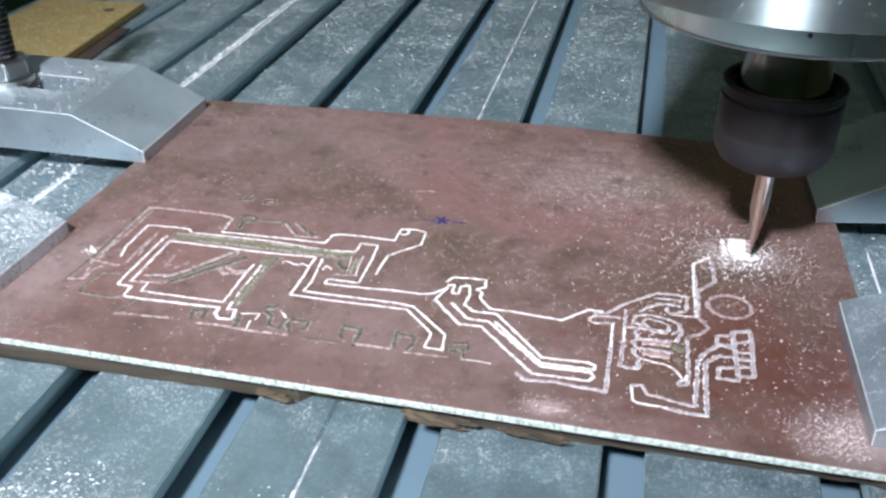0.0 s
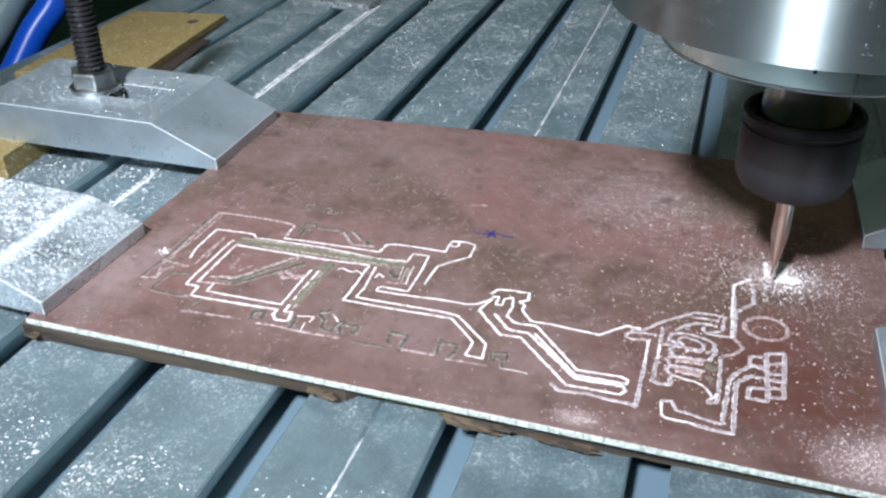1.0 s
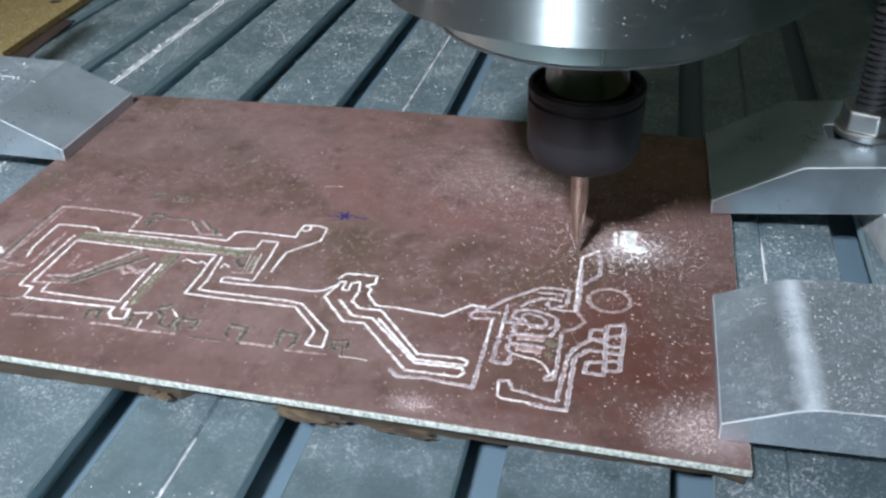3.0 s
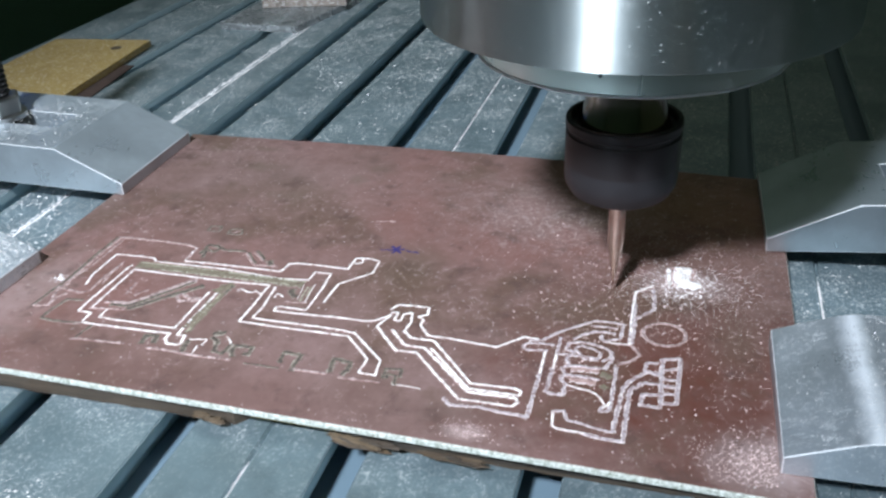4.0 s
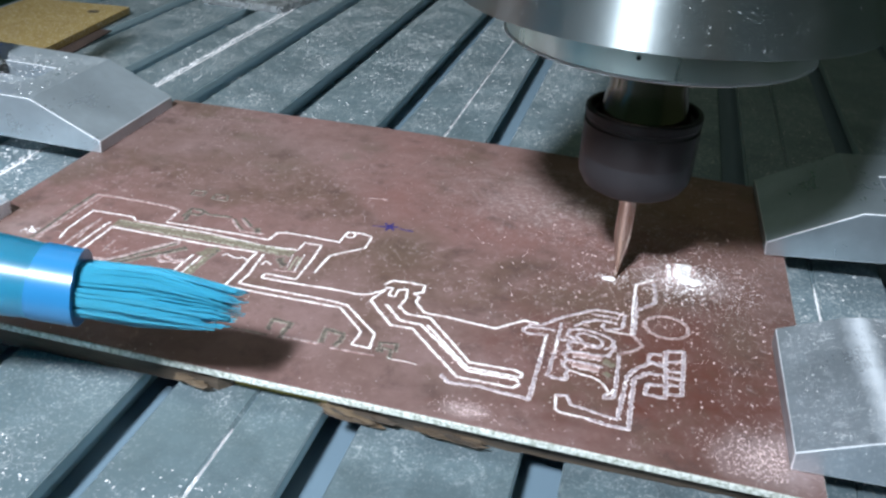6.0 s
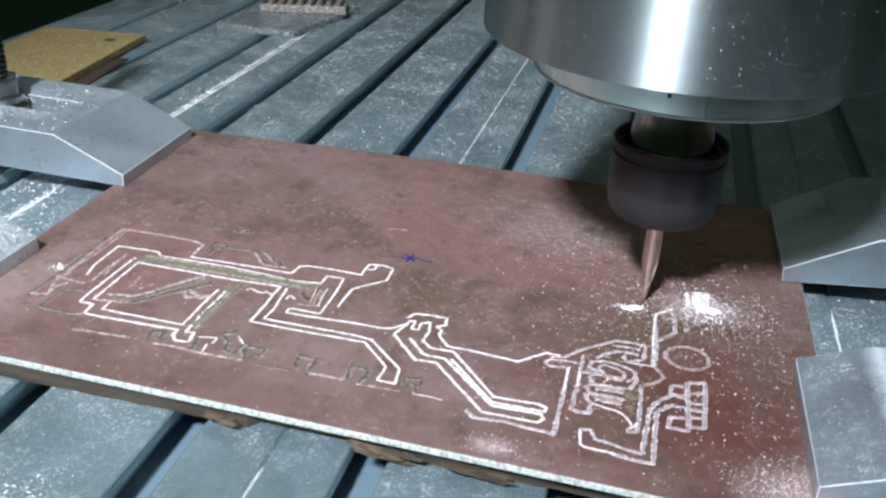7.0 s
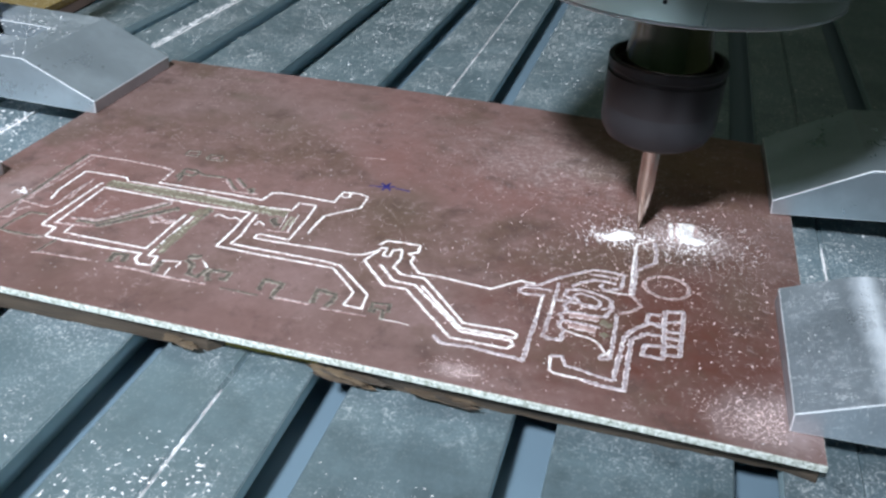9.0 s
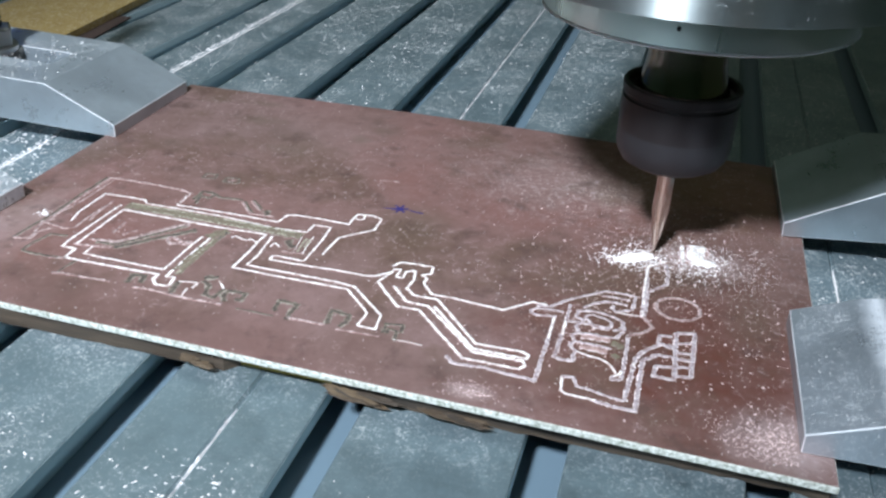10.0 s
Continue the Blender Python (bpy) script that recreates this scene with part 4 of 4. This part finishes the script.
def hose(name, label, mat, points, radius):
    ob = thing(name, label, "hose")
    part("tube", tube(glide(points), radius), mat, ob, smooth=60)


hose("blue_air_hose", "bright blue plastic air hose curving beside the bed", blue_plastic, [(-24.5, 3.5, -7.0), (-22.4, 7.0, -4.0), (-20.9, 9.1, -2.2), (-20.2, 10.5, -0.5), (-19.6, 11.5, 0.7), (-19.3, 12.3, 2.6), (-19.2, 12.9, 5.5)], 0.52)
hose("grey_air_hose", "grey plastic hose beside a blue one", grey_plastic, [(-26.0, 4.0, -6.0), (-23.8, 7.6, -3.0), (-22.3, 9.8, -1.2), (-21.5, 11.3, 0.5), (-20.9, 12.3, 2.0), (-20.5, 13.2, 4.0), (-20.4, 13.8, 7.0)], 0.6)


# ---- milling dust ----
def dust_flakes(name, label, mat, seed, count, centre, spread, size, power=0.5):
    rng = random.Random(seed)
    bm = bmesh.new()
    for _ in range(count):
        x, y = rng.gauss(centre[0], spread[0] * power), rng.gauss(centre[1], spread[1] * power)
        if not (LEFT + 0.1 < x < 6.7 and NEAR + 0.1 < y < FAR - 0.1):
            continue
        s = size * rng.uniform(0.5, 1.3)
        t = rng.uniform(0, 3)
        base = [bm.verts.new((x + s * math.cos(t + k * 2.094), y + s * math.sin(t + k * 2.094) * rng.uniform(0.6, 1), -0.002)) for k in range(3)]
        tip = bm.verts.new((x, y, s * rng.uniform(0.4, 1.0)))
        for k in range(3):
            bm.faces.new((base[k], base[(k + 1) % 3], tip))
    return tagged(part(name, bm, mat), label, "dust", kind="stuff")


dust_flakes("dust_grains", "white milling dust grains thrown round the cut", milling_dust, 1, 900, (5.35, 0.05), (1.3, 0.9), 0.014, 0.5)
dust_flakes("dust_grains", "loose pinkish dust grains over the copper", pink_dust, 2, 1500, (5.4, -0.4), (2.9, 3.0), 0.012, 0.6)
dust_flakes("dust_grains", "coarse pinkish dust crumbs over the copper", pink_dust, 8, 520, (5.2, -1.2), (3.0, 3.4), 0.022, 0.6)
dust_flakes("dust_grains", "scattered pale dust grains over the whole board", pink_dust, 3, 550, (0.5, -0.3), (8.5, 5.5), 0.012, 0.5)
dust_flakes("dust_grains", "drift of pinkish dust before a clamp", pink_dust, 5, 1300, (6.5, -4.42), (0.8, 0.6), 0.014, 0.5)
dust_flakes("dust_grains", "small smear of pink dust near the board's edge", pink_dust, 6, 260, (2.35, -4.65), (0.42, 0.25), 0.013, 0.5)


def bed_flakes(label, seed, count, place, size):
    """Thin curled slivers of dust lying on the bed's rails."""
    rng = random.Random(seed)
    verts, faces = [], []
    for _ in range(count):
        x, y = place(rng)
        if any(abs(x - q) < HALF + 0.08 for q in SLOTS) or not -18 < x < 20 or (LEFT - 0.1 < x < RIGHT + 0.1 and NEAR - 0.15 < y < FAR + 0.1):
            continue
        s, a = size * rng.uniform(0.4, 1.4), rng.uniform(0, math.pi)
        w = s * rng.uniform(0.18, 0.5)
        way, side = Vector((math.cos(a), math.sin(a), 0)), Vector((-math.sin(a), math.cos(a), 0))
        at, bend = Vector((x, y, BED - 0.001)), rng.uniform(-0.5, 0.5)
        k = len(verts)
        verts += [(p * CM)[:] for p in (at - way * s, at - side * w, at + side * w + side * bend * s, at + way * s, at + Vector((0, 0, s * rng.uniform(0.2, 0.6))))]
        faces += [(k, k + 1, k + 4), (k + 1, k + 3, k + 4), (k + 3, k + 2, k + 4), (k + 2, k, k + 4)]
    me = bpy.data.meshes.new("bed_dust")
    me.from_pydata(verts, [], faces)
    me.materials.append(milling_dust)
    tagged(new("bed_dust", me), label, "dust", kind="stuff")


def clump(rng, x0, x1, y0, y1):
    """A place in the stretch, more often where a slow noise is high."""
    while True:
        x, y = rng.uniform(x0, x1), rng.uniform(y0, y1)
        if noise.noise(Vector((x * 0.5, y * 0.5, 3.0))) + 0.6 * noise.noise(Vector((x * 1.7, y * 1.7, 8.0))) > rng.uniform(-0.75, 0.6):
            return x, y


bed_flakes("white dust flakes strewn over the far bed rails", 21, 10000, lambda r: clump(r, -18, 10, 5.1, 30), 0.03)
bed_flakes("dense white dust beside the clamps", 22, 2800, lambda r: clump(r, -13, -7.6, -4.5, 5), 0.036)
bed_flakes("fine white dust over the near bed rails", 23, 2600, lambda r: clump(r, -10, 3, -13, -6.4), 0.02)
bed_flakes("coarse white dust over the near bed rails", 26, 4200, lambda r: clump(r, -11, 0, -14, -6.6), 0.034)
bed_flakes("white dust gathered along a rail joint", 24, 1300, lambda r: (r.gauss(-9.3, 0.05), r.uniform(-3, 17)), 0.035)
bed_flakes("fine dust on the bed beside the board", 25, 700, lambda r: clump(r, 7.3, 12, -7, 5), 0.025)


def clamp_dust(label, seed, clamp_ob, profile, width, x0, x1, count, size):
    """Slivers of dust lying on a clamp's upper face, thickest away from its slope."""
    rng = random.Random(seed)
    verts, faces = [], []
    for _ in range(count):
        x, y = rng.uniform(x0, x1), rng.uniform(-0.49, 0.49) * width
        if noise.noise(Vector((x * 1.1, y * 1.1, seed))) + 0.5 * noise.noise(Vector((x * 4, y * 4, seed))) < rng.uniform(-0.8, 0.35):
            continue
        z = next(za + (zb - za) * (x - xa) / (xb - xa) for (xa, za), (xb, zb) in zip(profile, profile[1:]) if xa <= x <= xb)
        s, a = size * rng.uniform(0.35, 1.4), rng.uniform(0, math.pi)
        w = s * rng.uniform(0.2, 0.6)
        way, side = Vector((math.cos(a), math.sin(a), 0)), Vector((-math.sin(a), math.cos(a), 0))
        at = Vector((x, y, z - 0.002))
        k = len(verts)
        verts += [(clamp_ob.matrix_basis @ (p * CM))[:] for p in (at - way * s, at - side * w, at + side * w * 1.4, at + way * s, at + Vector((0, 0, s * rng.uniform(0.25, 0.6))))]
        faces += [(k, k + 1, k + 4), (k + 1, k + 3, k + 4), (k + 3, k + 2, k + 4), (k + 2, k, k + 4)]
    me = bpy.data.meshes.new("clamp_dust")
    me.from_pydata(verts, [], faces)
    me.materials.append(milling_dust)
    tagged(new("clamp_dust", me), label, "dust", kind="stuff")


clamp_dust("coarse white dust thick on a bent clamp", 31, CLAMPS[1], BENT, 3.0, 1.2, 6.4, 5200, 0.029)
clamp_dust("thinner dust on the sloped tip of a bent clamp", 32, CLAMPS[1], BENT, 3.0, 0.05, 1.2, 900, 0.026)
clamp_dust("white dust on the flat of a bolted clamp", 33, CLAMPS[0], STRAIGHT, 3.17, 1.65, 6.4, 1000, 0.024)
clamp_dust("fine dust sprinkled on a bent clamp", 34, CLAMPS[3], BENT, 3.05, 1.25, 6.4, 3200, 0.017)
clamp_dust("few dust grains on a bent clamp's tip", 35, CLAMPS[3], BENT, 3.05, 0.05, 1.1, 250, 0.012)


def heap(name, label, at, size, seed):
    ob = thing(name, label, "dust heap", at)
    bm = bmesh.new()
    bmesh.ops.create_icosphere(bm, subdivisions=3, radius=1.0)
    for v in bm.verts:
        k = 1 + 0.5 * noise.noise(v.co * 2.6 + Vector((seed, 0, 0))) + 0.2 * noise.noise(v.co * 7 + Vector((0, seed, 0)))
        v.co = Vector((v.co.x * size[0] * k, v.co.y * size[1] * k, v.co.z * size[2] * k))
    part("mound", bm, milling_dust, ob)
    rng, bm = random.Random(int(seed * 10)), bmesh.new()
    for _ in range(int(900 * size[0])):
        x, y = rng.gauss(0, size[0] * 1.5), rng.gauss(0, size[1] * 1.8)
        s, t = rng.uniform(0.008, 0.024), rng.uniform(0, 3)
        base = [bm.verts.new((x + s * math.cos(t + k * 2.094), y + s * math.sin(t + k * 2.094), -0.002)) for k in range(3)]
        tip = bm.verts.new((x, y, s))
        for k in range(3):
            bm.faces.new((base[k], base[(k + 1) % 3], tip))
    part("crumbs", bm, milling_dust, ob, "loose white crumbs")
    return ob


heap("dust_heap", "white heap of fibreglass dust beside a milled pad", (5.42, 0.12, 0.0), (0.17, 0.13, 0.035), 1.3)
heap("dust_heap", "small white heap of dust beside a milled pad", (5.2, 0.3, 0.0), (0.1, 0.2, 0.03), 4.1)
FRESH = [heap("fresh_dust_heap", "fresh white dust heap thrown up by the cutter", (x, y, -0.09), s, 7.7 + x) for x, y, s in
         ((3.98, -0.27, (0.13, 0.06, 0.035)), (4.08, -0.2, (0.17, 0.09, 0.05)), (4.2, -0.09, (0.2, 0.12, 0.06)), (4.36, 0.02, (0.16, 0.1, 0.05)))]

heap("dust_chip", "small white chip of dust lying beside the traces", (-6.42, -2.15, 0.0), (0.05, 0.04, 0.02), 2.2)

# the inked star mark
for a in range(3):
    dx, dy = 0.17 * math.cos(a * 1.05 + 0.3), 0.17 * math.sin(a * 1.05 + 0.3)
    engrave(ink, 0.05, (-0.3 - dx, 0.27 - dy), (-0.3 + dx, 0.27 + dy)).name = "ink_stroke"
engrave(ink, 0.025, (-0.62, 0.2), (-0.3, 0.27)).name = "ink_stroke"
engrave(ink, 0.035, (-0.1, 0.27), (0.18, 0.24)).name = "ink_stroke"


# ---- spindle ----
def build_spindle():
    ob = thing("milling_spindle", "polished aluminium milling spindle with a black collet nut and engraving bit", "spindle")
    part("spindle_body", lathe([(0, 4.96), (3.2, 4.96), (3.23, 4.97), (3.24, 5.0), (3.24, 25), (3.05, 25.2), (0, 25.2)], 128), spindle_metal, ob, "polished aluminium body", 30)
    ring = part("nose_ring", lathe([(0, 4.36), (2.3, 4.36), (2.345, 4.37), (2.365, 4.39), (2.37, 4.42), (2.37, 5.0), (0, 5.0)], 96), ring_metal, ob, "bright nose ring", 30)
    part("lip", lathe([(2.2, 4.35), (2.37, 4.35), (2.395, 4.365), (2.395, 4.38), (2.37, 4.395), (2.2, 4.395)], 96), bright_edge_metal, ring, "thin bright lower lip")
    bm = lathe([(0, 0), (0.03, 0), (0.03, 0.06), (0, 0.06)], 16)
    bmesh.ops.rotate(bm, verts=bm.verts, matrix=Matrix.Rotation(radians(90), 3, "X"))
    bmesh.ops.translate(bm, verts=bm.verts, vec=(-0.2, -2.325, 4.66))
    part("set_screw", bm, dark_plastic, ring)
    part("shaft", lathe([(0, 2.9), (0.8, 2.9), (0.78, 3.06), (0.69, 3.25), (0.63, 3.6), (0.6, 4.5), (0, 4.5)], 48), shaft_metal, ob, "turned steel shaft flaring into the nut", 30)
    nut = part("collet_nut", lathe([(0.2, 1.86), (0.45, 1.8), (0.66, 1.8), (0.83, 1.9), (0.92, 2.06), (0.94, 2.2), (0.94, 2.45), (0.3, 2.45)], 64), nut_grey, ob, "dark violet-grey collet nut", 30)
    part("slotted_band", lathe([(0.3, 2.44), (0.94, 2.44), (0.945, 2.6), (0.945, 2.96), (0.92, 2.99), (0.92, 3.03), (0.95, 3.06), (0.95, 3.18), (0.93, 3.21), (0.87, 3.21), (0.85, 3.18), (0.84, 3.08), (0.6, 3.02), (0.3, 3.0)], 64), nut_black, nut, "blackened slotted upper band", 30)
    part("collet", lathe([(0.16, 1.77), (0.45, 1.77), (0.47, 2.1), (0.16, 2.1)], 32), shaft_metal, nut)
    bm = lathe([(0, 0.0), (0.012, 0.004), (0.135, 0.78), (0.148, 0.88), (0.148, 2.2), (0, 2.2)], 32)
    for v in bm.verts:
        if v.co.z < 0.8 and v.co.y > 0.02:
            v.co.y = 0.02
    part("engraving_bit", bm, carbide, ob, "coppery engraving bit", 30)
    return ob


spindle = build_spindle()


def dust_brush():
    """A tapered handle with a collar and a loose tuft of translucent bristles."""
    ob = thing("dust_brush", "translucent blue plastic dust brush sweeping over the board's edge", "brush")
    part("handle", tube(glide([(-2.0, -0.5, 0.26), (-3.4, -0.86, 0.48), (-7, -1.8, 1.1), (-12, -3.0, 2.2)], 4), 0.46, 20, 1.5), pale_blue_plastic, ob, "rounded blue handle", 60)
    part("collar", tube([(-1.85, -0.46, 0.24), (-1.9, -0.475, 0.245), (-2.3, -0.58, 0.31), (-2.35, -0.59, 0.32)], 0.5, 20), blue_sheen, ob, "darker blue collar", 60)
    rng, bm = random.Random(12), bmesh.new()
    for _ in range(260):
        a, r = rng.uniform(0, 2 * math.pi), math.sqrt(rng.random())
        u, v = r * math.cos(a), r * math.sin(a)
        root = Vector((-1.9, -0.475 + 0.4 * u, 0.25 + 0.34 * v))
        tip = Vector((rng.uniform(-0.45, 0.05), 0.36 * u + rng.uniform(-0.08, 0.08), 0.22 * v + rng.uniform(-0.06, 0.06)))
        mid = (root + tip) / 2 + Vector((0, 0.06 * u, 0.08 * v + 0.03))
        rows = []
        for p, w in ((root, 0.03), (mid, 0.026), (tip, 0.01)):
            rows.append([bm.verts.new(p + Vector((0, w * math.cos(k * 2.094), w * math.sin(k * 2.094)))) for k in range(3)])
        for p, q in zip(rows, rows[1:]):
            for k in range(3):
                bm.faces.new((p[k], p[(k + 1) % 3], q[(k + 1) % 3], q[k]))
    part("bristles", bm, bristle_blue, ob, "loose cyan bristles")
    return ob


brush = dust_brush()


def motions():
    walk(spindle, [(t, pose(x * CM, y * CM, z * CM)) for t, x, y, z in (
        (0.0, 5.40, -0.20, 0.3), (0.5, 5.27, -0.22, 0.29), (1.0, 5.07, -0.3, 0.29), (1.5, 4.93, -0.25, 0.27), (2.0, 4.76, -0.31, 0.27), (2.2, 4.66, -0.4, 0.26),
        (3.3, 4.25, -0.4, 0.26), (3.5, 4.20, -0.41, 0.26), (4.0, 4.05, -0.43, 0.23), (4.5, 3.99, -0.5, 0.15), (5.0, 4.00, -0.28, 0),
        (6.3, 4.13, -0.14, 0), (7.0, 4.23, 0.03, 0), (8.0, 4.32, 0.1, 0), (9.0, 4.44, 0.2, 0), (10.0, 4.51, 0.17, 0))])
    walk(brush, [(t, pose(x * CM, y * CM, z * CM)) for t, x, y, z in (
        (0.0, -16, -14, 4), (5.2, -16, -14, 4), (5.6, -4, -7.0, 2.0), (6.0, -0.6, -5.6, 1.6), (6.3, -1.05, -6.6, 1.5), (6.4, -2.6, -7.0, 1.5), (6.6, -9, -10, 3), (7.2, -16, -14, 4), (10.0, -16, -14, 4))])
    for heap_ob, start in zip(FRESH, (5.0, 6.6, 7.8, 8.8)):
        x, y = heap_ob.location.x, heap_ob.location.y
        walk(heap_ob, [(0.0, pose(x, y, -0.0009)), (start - 0.3, pose(x, y, -0.0009)), (start + 0.6, pose(x, y, -0.0001)), (10.0, pose(x, y, 0.0))])


motions()
